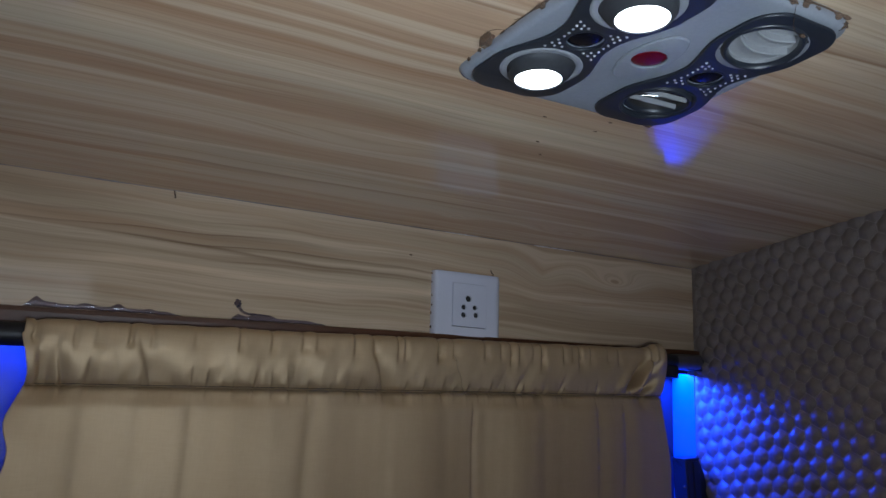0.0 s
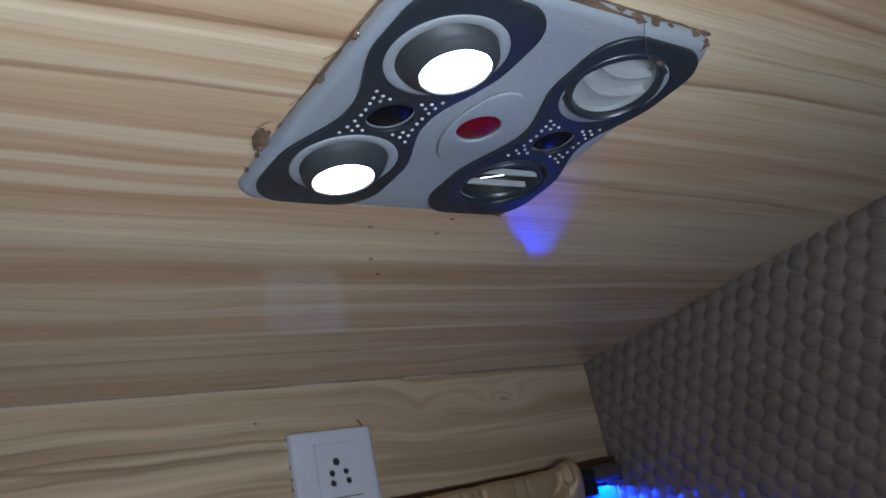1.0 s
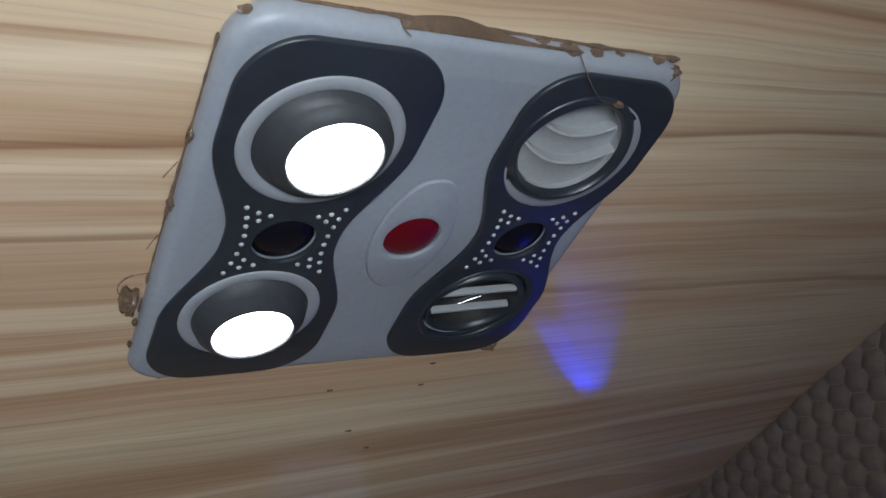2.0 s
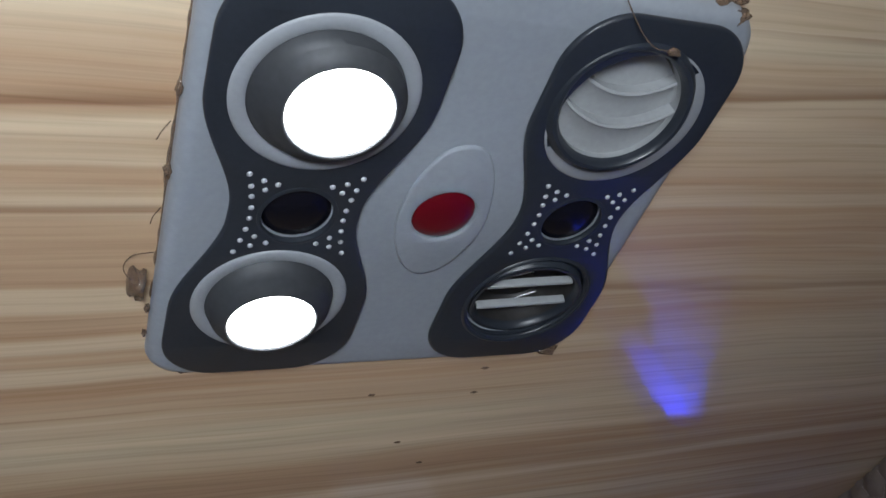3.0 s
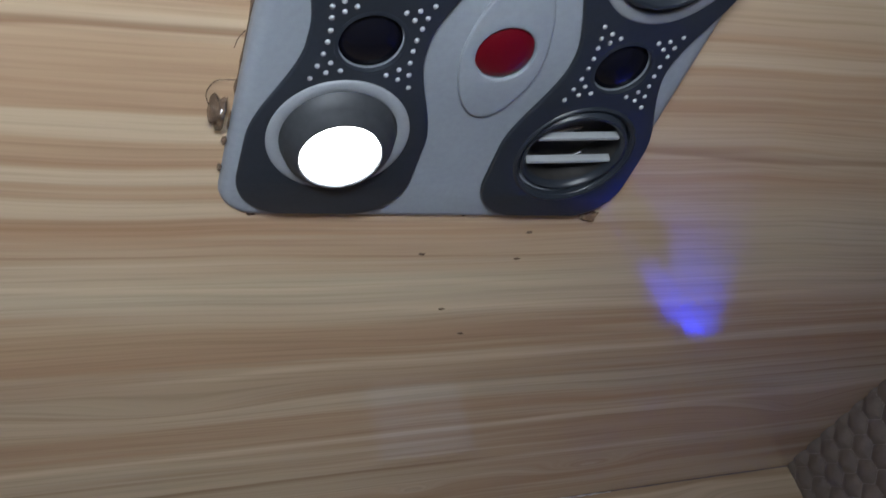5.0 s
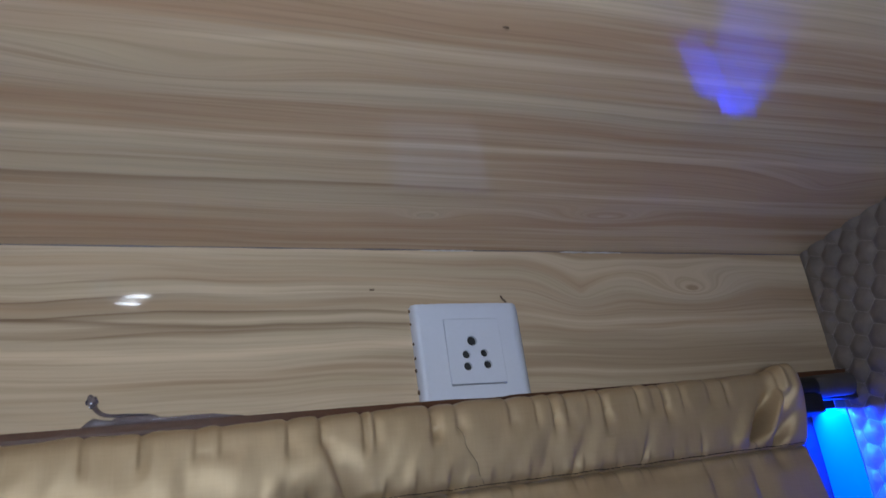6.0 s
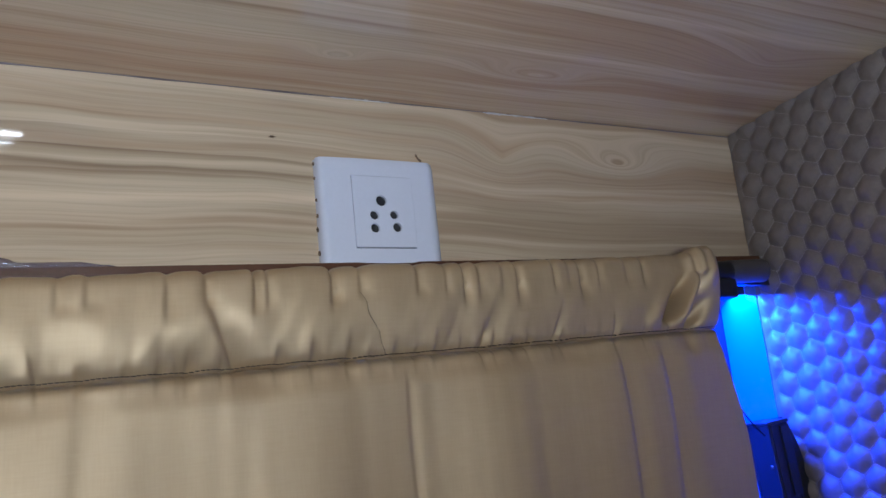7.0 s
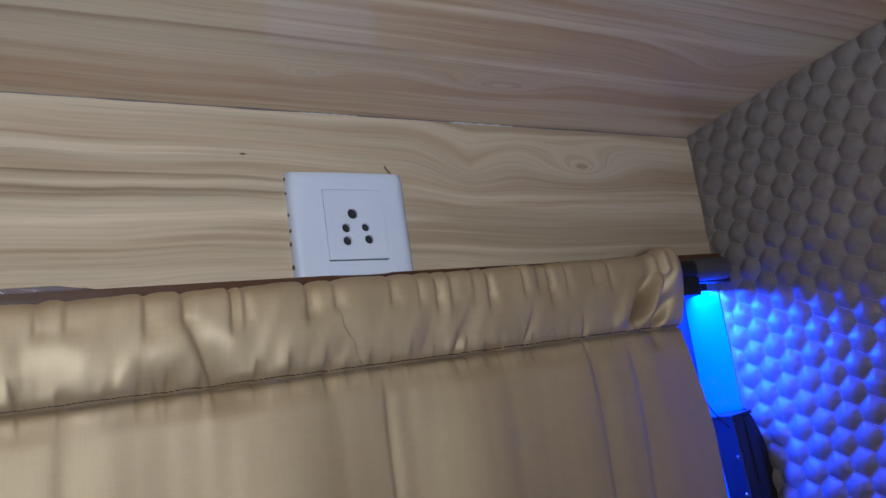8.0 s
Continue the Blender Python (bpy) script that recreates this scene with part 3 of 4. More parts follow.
def build_console():
    unit = new("ceiling_console")
    unit.matrix_basis = console_matrix()
    tagged(unit, "grey plastic ceiling unit with two lit spots and two air vents", "ceiling light")
    F = -PTH
    holes = [*SPOTS, *VENTS]

    def skew(x, y):
        # the moulded case is a little out of square
        return x + y * (0.030 if x > 0 else -0.030) * abs(x) / 0.1, y + (0.0065 * (0.1 - x) / 0.2 - 0.0012 if y > 0 else 0)

    outline = [skew(x, y) for x, y in rounded_rect(0.1998, 0.2066, 0.019, 10, -0.0021, 0.0013)]
    housing = mesh_object("housing", plate_mesh("housing", [outline] + [circle(x, y, 0.0260) for x, y in holes], F, 0.0, 0.0060), PLASTIC_GREY, unit)
    housing.data.shade_smooth()
    housing.data.set_sharp_from_angle(angle=radians(40))
    backing = part("backing", box_bm((-0.079, -0.079, 0.0090), (0.079, 0.079, 0.0120)), DUCT, unit, "dark inside of the unit")

    for sx in (-1, 1):
        (a, b), (c, d) = SPOTS if sx < 0 else VENTS
        wx, wy = WINDOWS[(sx + 1) // 2]
        loop = [skew(x + sx * 0.0574, y * (1.03 if y > 0 else 1.01)) for x, y in bezel_outline()]
        ob = mesh_object("bezel", plate_mesh("bezel", [loop] + [circle(a, b, 0.0280), circle(c, d, 0.0280), circle(wx, wy, 0.0132)], F - 0.0030, F - 0.0002, 0.0012), PLASTIC_DARK, unit, "charcoal hourglass-shaped bezel")
        ob.data.shade_smooth()
        ob.data.set_sharp_from_angle(angle=radians(50))
        # raised hoops round the openings, flush collar of the small window
        lens = part("sensor_window", lathe_bm([(0.0, -0.0012), (0.006, -0.0010), (0.0105, 0.0), (0.0129, 0.0014), (0.0132, 0.004)], 40, (wx, wy, F - 0.0014)), LENS_BLACK, unit, "round black window", True)
        part("collar", lathe_bm([(0.0131, 0.0006), (0.0133, -0.0002), (0.0140, -0.0004), (0.0148, -0.0002), (0.0150, 0.0006)], 40, (wx, wy, F - 0.0030)), PLASTIC_DARK, lens, "", True)
        stud = None
        spots = []
        above = ((0.0201, -0.0203), (0.0188, -0.0146), (0.0148, -0.0174), (0.0138, -0.0130), (0.0097, -0.0158), (0.0180, -0.0097), (0.0173, -0.0041))
        below = ((0.0207, 0.0193), (0.0190, 0.0130), (0.0141, 0.0108), (0.0150, 0.0158), (0.0095, 0.0142), (0.0178, 0.0070), (0.0173, 0.0012))
        for mx in (-1, 1):
            spots += [(wx + mx * x, wy + y) for x, y in above + below]
        for x, y in spots:
            if stud is None:
                stud = part("stud", lathe_bm([(0.0011, 0.0003), (0.00105, -0.0003), (0.0006, -0.0008), (0.0, -0.0010)], 10), STUD, unit, "small silver stud", True)
                one = stud
            else:
                one = new("stud", stud.data)
                one.parent = unit
                one["label"] = "small silver stud"
            one.location = (x, y, F - 0.0030)

    # two lit spots, on the side away from the partition
    for (x, y), lean in zip(SPOTS, SPOT_LEAN):
        c = (x, y, F)
        ring = part("ring", lathe_bm([(0.0254, 0.0005), (0.0256, -0.0034), (0.0262, -0.0038), (0.0302, -0.0038), (0.0310, -0.0033), (0.0312, -0.0028)], 64, c), PLASTIC_RING, unit, "light grey ring", True)
        forms = []
        for prof in ([(0.0257, -0.0028), (0.0254, -0.0036), (0.0247, -0.0052), (0.0236, -0.0076), (0.0230, -0.0079), (0.0215, -0.0096), (0.0196, -0.0112), (0.0184, -0.0118), (0.0178, -0.0116), (0.0174, -0.0106)], [(0.0, -0.0120), (0.009, -0.0118), (0.015, -0.0113), (0.0175, -0.0106)]):
            bm = lathe_bm(prof, 64, c)
            for v in bm.verts:
                v.co += lean * min(1, max(0, (F - v.co.z - 0.0028) / 0.0078))
            forms.append(bm)
        dome = part("spot_dome", forms[0], CUP_METAL, unit, "dark shiny swivel dome of the spot", True)
        part("diffuser", forms[1], SPOT_GLOW, dome, "glowing white round diffuser", True)
    # raised lozenge with the red lens
    ctrl = [(-0.0035, -0.0345), (0.006, -0.0340), (0.0135, -0.024), (0.0180, -0.010), (0.0200, 0.006), (0.0165, 0.020), (0.0100, 0.0312), (0.0010, 0.0355), (-0.0065, 0.032), (-0.0130, 0.022), (-0.0180, 0.005), (-0.0165, -0.014), (-0.0105, -0.029)]
    n = len(ctrl)
    loop = []
    for i in range(n):
        p = [Vector(ctrl[(i + k) % n]) for k in (-1, 0, 1, 2)]
        for k in range(6):
            t = k / 6
            q = 0.5 * (2 * p[1] + (p[2] - p[0]) * t + (2 * p[0] - 5 * p[1] + 4 * p[2] - p[3]) * t * t + (3 * p[1] - p[0] - 3 * p[2] + p[3]) * t ** 3)
            loop.append((q.x, q.y))
    loz = mesh_object("lozenge", plate_mesh("lozenge", [loop, circle(0.001, 0.001, 0.0130)], F - 0.0024, F - 0.0002, 0.0011), PLASTIC_GREY, unit, "raised lozenge round the red lens")
    loz.data.shade_smooth()
    loz.data.set_sharp_from_angle(angle=radians(60))
    part("red_lens", lathe_bm([(0.0, -0.0010), (0.004, -0.0009), (0.0085, -0.0004), (0.0118, 0.0002), (0.0129, 0.0012)], 48, (0.001, 0.001, F - 0.0014)), RED, unit, "dark red round lens", True)

    # swivel vent with white curved louvres (far from the wall)
    def vent(at, shift, proud, tilt, aperture, wide, hoop):
        c = Vector((*at, F))
        if hoop is PLASTIC_RING:
            bm = lathe_bm([(0.0256, 0.0030), (0.0258, -0.0030), (0.0264, -0.0036), (0.0304, -0.0036), (0.0312, -0.0031), (0.0314, -0.0026)], 96, c)
            # the nozzle covers the rest of it
            bmesh.ops.delete(bm, geom=[v for v in bm.verts if (v.co.xy - c.xy - Vector(shift)).length < wide - 0.003], context="VERTS")
            part("vent_ring", bm, hoop, unit, "light grey ring of the vent", True)
        else:
            part("vent_ring", lathe_bm([(0.0282, 0.0010), (0.0290, -0.0034), (0.0300, -0.0040), (0.0310, -0.0034), (0.0313, -0.0028)], 64, c), hoop, unit, "charcoal hoop of the vent", True)
        ball = part("swivel_nozzle", lathe_bm([(aperture, 0.0170), (aperture, 0.0030), (aperture + 0.0005, 0.0006), (aperture + 0.0016, -0.0006), (aperture + 0.0030, -0.0006), (wide - 0.0016, 0.0006), (wide - 0.0004, 0.0024), (wide, 0.0050), (wide - 0.0012, 0.0100), (wide - 0.0040, 0.0160)], 64), PLASTIC_DARK, unit, "tilted charcoal swivel nozzle", True)
        ball.matrix_basis = Matrix.Translation(c + Vector((*shift, -proud))) @ Matrix.Rotation(radians(tilt[0]), 4, "X") @ Matrix.Rotation(radians(tilt[1]), 4, "Y")
        return ball

    # swivel vent with white curved louvres (far from the wall)
    ball = vent(VENTS[0], (-0.0056, -0.0060), 0.0062, (-5, 5), 0.0232, 0.0288, PLASTIC_RING)
    edges = ((-0.030, -0.0040), (-0.0040, 0.0085), (0.0085, 0.030))
    for k, (y0, y1) in enumerate(edges):
        bm = bmesh.new()
        cols = []
        for i in range(65):
            u = -0.0232 + 0.0464 * i / 64
            lim = math.sqrt(max(0, 0.0233 ** 2 - u * u))
            bow = 0.010 * (u / 0.0233) ** 2
            a, b = max(-lim, min(lim, y0 - bow)), max(-lim, min(lim, y1 - bow))
            z = 0.0040 + 0.0028 * (2 - k)
            prof = ((a, z + 0.0050), (a, z - 0.0002), (a + min(0.0012, (b - a) * 0.3), z - 0.0006), (a + min(0.0026, (b - a) * 0.5), z + 0.0006), (a + (b - a) * 0.6, z + 0.0014), (b, z + 0.0020), (b, z + 0.0050))
            cols.append([bm.verts.new((u, p, q)) for p, q in prof])
        for a, b in zip(cols, cols[1:]):
            for i in range(len(a)):
                j = (i + 1) % len(a)
                bm.faces.new((a[i], b[i], b[j], a[j]))
        part("louvre", bm, SLAT_WHITE, ball, "white curved louvre", True)
    part("throat", lathe_bm([(0.0231, 0.0030), (0.0230, 0.0150), (0.0150, 0.0165), (0.0, 0.0168)], 48), SLAT_WHITE, ball, "white inside of the vent", True)

    # vent with two straight louvres before a dark throat
    ball = vent(VENTS[1], (0.0, 0.0), 0.0020, (6, 2), 0.0236, 0.0276, PLASTIC_DARK)
    for off in (-0.0100, 0.0068):
        half = math.sqrt(0.0234 ** 2 - off * off) - 0.0004
        slat = part("louvre", box_bm((-half, -0.0012, 0.0010), (half, 0.0012, 0.0050), 0.0007), SLAT_WHITE, ball, "white straight louvre")
        slat.matrix_basis = Matrix.Rotation(radians(-9), 4, "Z") @ Matrix.Translation((0, off, 0)) @ Matrix.Rotation(radians(4), 4, "X")
    part("throat", lathe_bm([(0.0236, 0.0030), (0.0232, 0.0120), (0.0205, 0.0160), (0.0, 0.0166)], 40), DUCT, ball, "dark inside of the vent", True)
    flap = part("flap", box_bm((-0.0110, -0.0024, 0.0), (0.0110, 0.0024, 0.0014), 0.0006), STEEL, ball, "bent metal flap")
    flap.matrix_basis = Matrix.Translation((-0.006, -0.0035, 0.0105)) @ Matrix.Rotation(radians(-24), 4, "Z") @ Matrix.Rotation(radians(18), 4, "X")
    flap = part("flap", box_bm((-0.0090, -0.0016, 0.0), (0.0090, 0.0016, 0.0012), 0.0006), STEEL, ball, "bent metal flap")
    flap.matrix_basis = Matrix.Translation((0.007, 0.0160, 0.0110)) @ Matrix.Rotation(radians(-38), 4, "Z")

    # dried glue round the rim
    rng = random.Random(11)
    lumps = [(-0.1075, 0.044, 0.0056), (-0.1030, 0.060, 0.0016), (-0.1030, 0.075, 0.0013), (-0.1025, -0.010, 0.0022), (-0.1025, -0.045, 0.0020), (0.0850, -0.0985, 0.0036), (0.076, -0.1015, 0.0028), (0.092, 0.1040, 0.0045),
             (0.042, -0.1015, 0.0022), (0.030, -0.1015, 0.0030), (0.016, -0.102, 0.0020), (0.055, -0.1015, 0.0018), (-0.096, -0.097, 0.0020), (-0.085, 0.105, 0.0014), (0.020, 0.105, 0.0012)]
    for k, (x, y, s) in enumerate(lumps):
        sq = (0.8, 1.5, 1.2) if abs(x) > 0.097 else (1.7, 0.8, 1.1)
        x, y = skew(x, y)
        part("glue_lump", blob_bm((x, y, -0.0065 - 0.003 * rng.random()), s * 0.85, k * 3.7, sq), GLUE, unit, "brown dried glue", True)
    # a continuous low fillet along two sides
    for side in (0, 1):
        pts, rad = [], []
        for i in range(90):
            t = -1 + 2 * i / 89
            a = noise.noise(Vector((t * 9, side * 5.0, 2.2)))
            if side == 0:
                pts.append((*skew(-0.1018, t * 0.086), -0.0055 - 0.001 * a))
            else:
                pts.append((t * 0.086, -W2 - 0.0002, -0.0055 - 0.001 * a))
            rad.append(0.0007 + 0.0016 * max(0, a))
        part("glue_fillet", tube_bm(pts, 0.002, 8, rad), GLUE, unit, "brown dried glue", True)
    # strands pulled out of the glue
    strands = [
        [(-0.0430, -0.1020, -0.006), (-0.0425, -0.1015, -0.011), (-0.0406, -0.1008, -0.0140)],
        [(0.0309, -0.1022, -0.012), (0.0354, -0.0968, -0.0163), (0.0422, -0.0907, -0.0185), (0.0472, -0.0882, -0.0205), (0.0536, -0.0877, -0.0207)],
        [(0.086, -0.100, -0.007), (0.083, -0.099, -0.012), (0.080, -0.097, -0.0138)],
        [(-0.104, 0.092, -0.006), (-0.109, 0.095, -0.0075), (-0.1135, 0.0967, -0.006)],
        [(-0.104, 0.034, -0.006), (-0.1115, 0.034, -0.008), (-0.1145, 0.042, -0.0075), (-0.110, 0.054, -0.006)],
        [(-0.1025, -0.030, -0.006), (-0.1050, -0.027, -0.0075), (-0.1065, -0.022, -0.0065)],
        [(-0.1030, 0.010, -0.006), (-0.1055, 0.013, -0.0075), (-0.1062, 0.018, -0.0065)],
    ]
    for k, s in enumerate(strands):
        path = smooth_path(s, 8)
        rad = [0.00016 + 0.0003 * abs(noise.noise(Vector((i * 0.4, k * 2.0, 0)))) for i in range(len(path))]
        part("glue_strand", tube_bm(path, 0.0006, 6, rad), GLUE, unit, "thin strand of dried glue", True)
    part("glue_lump", blob_bm((0.0550, -0.0874, -0.0205), 0.0019, 9.1, (1.4, 0.8, 0.6)), GLUE, unit, "brown dried glue", True)
    # a thin film of glue drawn out between the rim and the ceiling
    crest = smooth_path([(-0.0427, -0.1024, -0.0062), (-0.0343, -0.1040, -0.0055), (-0.0230, -0.1054, -0.0054), (-0.0150, -0.1050, -0.0060), (-0.0025, -0.1032, -0.0075), (0.0116, -0.1028, -0.0100), (0.0307, -0.1030, -0.0115)], 10)
    rows = []
    for k in range(6):
        v = k / 5
        rows.append([(p.x, -0.1016 + (p.y + 0.1016) * v - 0.0006 * math.sin(math.pi * v) * noise.noise(Vector((p.x * 160, v * 2, 4.0))), -0.0108 + (p.z + 0.0108) * v) for p in crest])
    film = grid_part("glue_film", rows, GLUE, unit, "thin film of dried glue")
    mod = film.modifiers.new("thickness", "SOLIDIFY")
    mod.thickness = 0.0005
    return unit


console = build_console()
for (x, y), lean in zip(SPOTS, SPOT_LEAN):
    area_lamp("spot_lamp", console_matrix() @ Matrix.Translation((x + lean.x, y + lean.y, -PTH - 0.0128)), LAMP_W, (0.775, 0.91, 1.0), 0.034, None, 75)


# ---- added fill lamp, out of view at the open side ----
def build_fill_lamp():
    unit = tagged(new("fill_lamp"), "added unseen fill lamp behind the camera at the open side", "lamp")
    part("lamp_body", box_bm((FILL_X - 0.19, Y0 - 0.06, 0.052), (FILL_X + 0.19, Y0 - 0.03, FILL_Z + 0.13), 0.006), REVEAL, unit)
    part("diffuser", box_bm((FILL_X - 0.17, Y0 - 0.032, FILL_Z - 0.11), (FILL_X + 0.17, Y0 - 0.024, FILL_Z + 0.11), 0.003), FILL_GLOW, unit, "glowing face of the added fill lamp")
    area_lamp("fill_light", look((FILL_X, Y0 - 0.012, FILL_Z), (FILL_X + 0.04, -0.74, 1.0)), FILL_W, (0.80, 0.90, 1.0), 0.32, 0.20, 125)


build_fill_lamp()


# ---- power socket ----
def build_socket():
    unit = new("power_socket")
    unit.matrix_basis = Matrix.Translation((0.0018, 0, 0.8995)) @ Matrix.Rotation(radians(90), 4, "X") @ Matrix.Rotation(radians(1.0), 4, "Z")
    tagged(unit, "white five-pin power socket plate on the wood strip", "socket")
    # cover plate, rounded across its width: thick in the middle, thin at the right-hand side
    hw, hh = 0.0485, 0.0420
    rows = []
    for j in range(25):
        y = -hh + 2 * hh * j / 24
        row = []
        for i in range(41):
            x = -hw + 2 * hw * i / 40
            u = x / hw
            z = 0.0125 - 0.0012 * u * u
            if u > 0.80:
                z -= 0.0085 * ((u - 0.80) / 0.20) ** 2.2
            if u < -0.93:
                z -= 0.0030 * ((-0.93 - u) / 0.07) ** 2
            v = abs(y) / hh
            if v > 0.95:
                z -= 0.0014 * ((v - 0.95) / 0.05) ** 2
            row.append((x, y, z))
        rows.append(row)
    bm = bmesh.new()
    vs = [[bm.verts.new(p) for p in row] for row in rows]
    ix0, ix1, iy0, iy1 = 0.0007 - 0.0247, 0.0007 + 0.0247, -0.0272, 0.0282
    for j in range(24):
        for i in range(40):
            cx, cy = (rows[j][i][0] + rows[j][i + 1][0]) / 2, (rows[j][i][1] + rows[j + 1][i][1]) / 2
            if ix0 < cx < ix1 and iy0 < cy < iy1:
                continue
            bm.faces.new((vs[j][i], vs[j][i + 1], vs[j + 1][i + 1], vs[j + 1][i]))
    edge = [e for e in bm.edges if len(e.link_faces) == 1]
    out = bmesh.ops.extrude_edge_only(bm, edges=edge)
    for v in out["geom"]:
        if isinstance(v, bmesh.types.BMVert):
            inner = abs(v.co.x) < hw - 0.004 and abs(v.co.y) < hh - 0.004
            v.co.z = 0.008 if inner else 0.0
    plate = part("cover_plate", bm, WHITE_PLASTIC, unit, "", True)
    plate.data.set_sharp_from_angle(angle=radians(45))
    mod_c = (0.0007, 0.0010)
    pins = [(-0.0022, 0.0078, 0.0040), (-0.0086, -0.0035, 0.0033), (0.0072, -0.0030, 0.0031), (-0.0087, -0.0135, 0.0034), (0.0090, -0.0125, 0.0034)]
    me = plate_mesh("socket_module", [rounded_rect(0.0486, 0.0547, 0.0008, 3, mod_c[0] - 0.0003, mod_c[1] - 0.0006)] + [circle(mod_c[0] + x, mod_c[1] + y, r, 24) for x, y, r in pins], 0.0085, 0.0128, 0.0005)
    module = mesh_object("socket_module", me, WHITE_PLASTIC, unit, "square white insert with five round holes")
    for x, y, r in pins:
        part("pin_hole", lathe_bm([(r + 0.0002, 0.0088), (r + 0.0002, 0.0105), (r * 0.8, 0.0100), (0.0, 0.0098)], 24, (mod_c[0] + x, mod_c[1] + y, 0)), HOLE, module, "black pin hole", True)
    part("backing", box_bm((-0.028, -0.029, 0.0005), (0.029, 0.030, 0.0084)), HOLE, unit, "dark gap inside the plate")
    # glue crumbs along one side of the plate
    rng = random.Random(3)
    for k in range(6):
        y = hh - 0.002 - k * 0.0135 + rng.uniform(-0.003, 0.003)
        part("glue_crumb", blob_bm((-hw - 0.0006, y, 0.0015 + 0.003 * rng.random()), 0.0008 + 0.0008 * rng.random(), k * 2.1, (0.7, 1.3, 0.9)), GLUE, unit, "brown glue crumb", True)


build_socket()


# ---- curtain, rod and light strip ----
def seam_z(x):
    return 0.7895 + 0.0490 * x


CX0, CX1 = -0.494, 0.291
ROD_Y, ROD_R = -0.0285, 0.0125


def nz(a, b, c=0.0):
    return noise.noise(Vector((a, b, c)))


def curtain_x(s, z):
    """Draws in the free edges a little towards the seam and lower down."""
    x = CX0 + (CX1 - CX0) * s
    x += 0.010 * nz(z * 24, 4.4) * math.exp(-(x - CX0) / 0.035)
    d = (x - 0.20) / (CX1 - 0.20)
    if d > 0:
        drop = seam_z(x) - z
        t = min(1, max(0, (rod_z(x) - z) / 0.05))
        f = min(1, max(0, drop / 0.10))
        x += (-0.004 * t + 0.014 * f * f * (3 - 2 * f)) * d * d
    return x


# folds that rise from the seam: foot, drift to the top, width, depth, reach
TUCKS = [(-0.4820, 0.0040, 0.0060, 0.0070, 0.60), (-0.4580, -0.0060, 0.0045, 0.0050, 0.45), (-0.4360, 0.0080, 0.0035, 0.0040, 0.40), (-0.3720, -0.0150, 0.0060, 0.0040, 0.80), (-0.1165, -0.0185, 0.0050, 0.0050, 0.85), (-0.1590, -0.0030, 0.0105, 0.0026, 0.50), (-0.1460, 0.0030, 0.0036, 0.0042, 0.20),
         (-0.0675, 0.0030, 0.0034, 0.0036, 0.22), (-0.0420, 0.0060, 0.0045, 0.0030, 0.25), (-0.2250, 0.0030, 0.0120, 0.0026, 0.90),
         (0.1205, 0.0160, 0.0026, 0.0042, 0.36), (0.0560, 0.0260, 0.0060, 0.0022, 0.70), (0.0300, 0.0200, 0.0080, 0.0016, 0.80)]
TUCK_RNG = random.Random(21)
at_x = -0.49
while at_x < 0.25:
    TUCKS.append((at_x, TUCK_RNG.uniform(-0.010, 0.008), TUCK_RNG.uniform(0.0018, 0.0050), TUCK_RNG.uniform(0.0012, 0.0046), TUCK_RNG.uniform(0.09, 0.26)))
    at_x += TUCK_RNG.uniform(0.010, 0.034)
# short gathers that hang from the rod: place, width, depth, reach
NOTCHES = [(0.0471, 0.0022, 0.0036, 0.22), (0.0922, 0.0024, 0.0034, 0.26), (0.1494, 0.0026, 0.0036, 0.24), (-0.1045, 0.0022, 0.0030, 0.20), (-0.0527, 0.0026, 0.0032, 0.20)]
NOTCH_RNG = random.Random(8)
at_x = -0.485
while at_x < 0.25:
    NOTCHES.append((at_x, NOTCH_RNG.uniform(0.0020, 0.0046), NOTCH_RNG.uniform(0.0005, 0.0024), NOTCH_RNG.uniform(0.10, 0.26)))
    at_x += NOTCH_RNG.uniform(0.014, 0.046)
# long creases of the drape: place, depth, width
CREASES = ((0.0025, 0.0011, 0.0016), (0.1045, 0.0016, 0.0100), (0.1824, 0.0021, 0.0028), (0.2234, 0.0026, 0.0036), (-0.33, 0.0009, 0.0060), (-0.43, 0.0012, 0.0075), (-0.205, 0.0010, 0.0080))
# dimples just under the seam: place, depth, width, lean
DIMPLES = ((-0.1214, 0.0017, 0.0036, -0.1), (-0.1012, 0.0015, 0.0026, 0.1), (-0.0610, 0.0013, 0.0030, 0.1), (-0.1640, 0.0022, 0.0034, 0.7), (-0.0150, 0.0010, 0.0024, 0.0), (0.0150, 0.0011, 0.0022, -0.2), (0.1230, 0.0013, 0.0024, 0.1), (0.2480, 0.0015, 0.0026, 0.0), (-0.270, 0.0015, 0.0030, 0.2), (-0.380, 0.0015, 0.0030, -0.2))


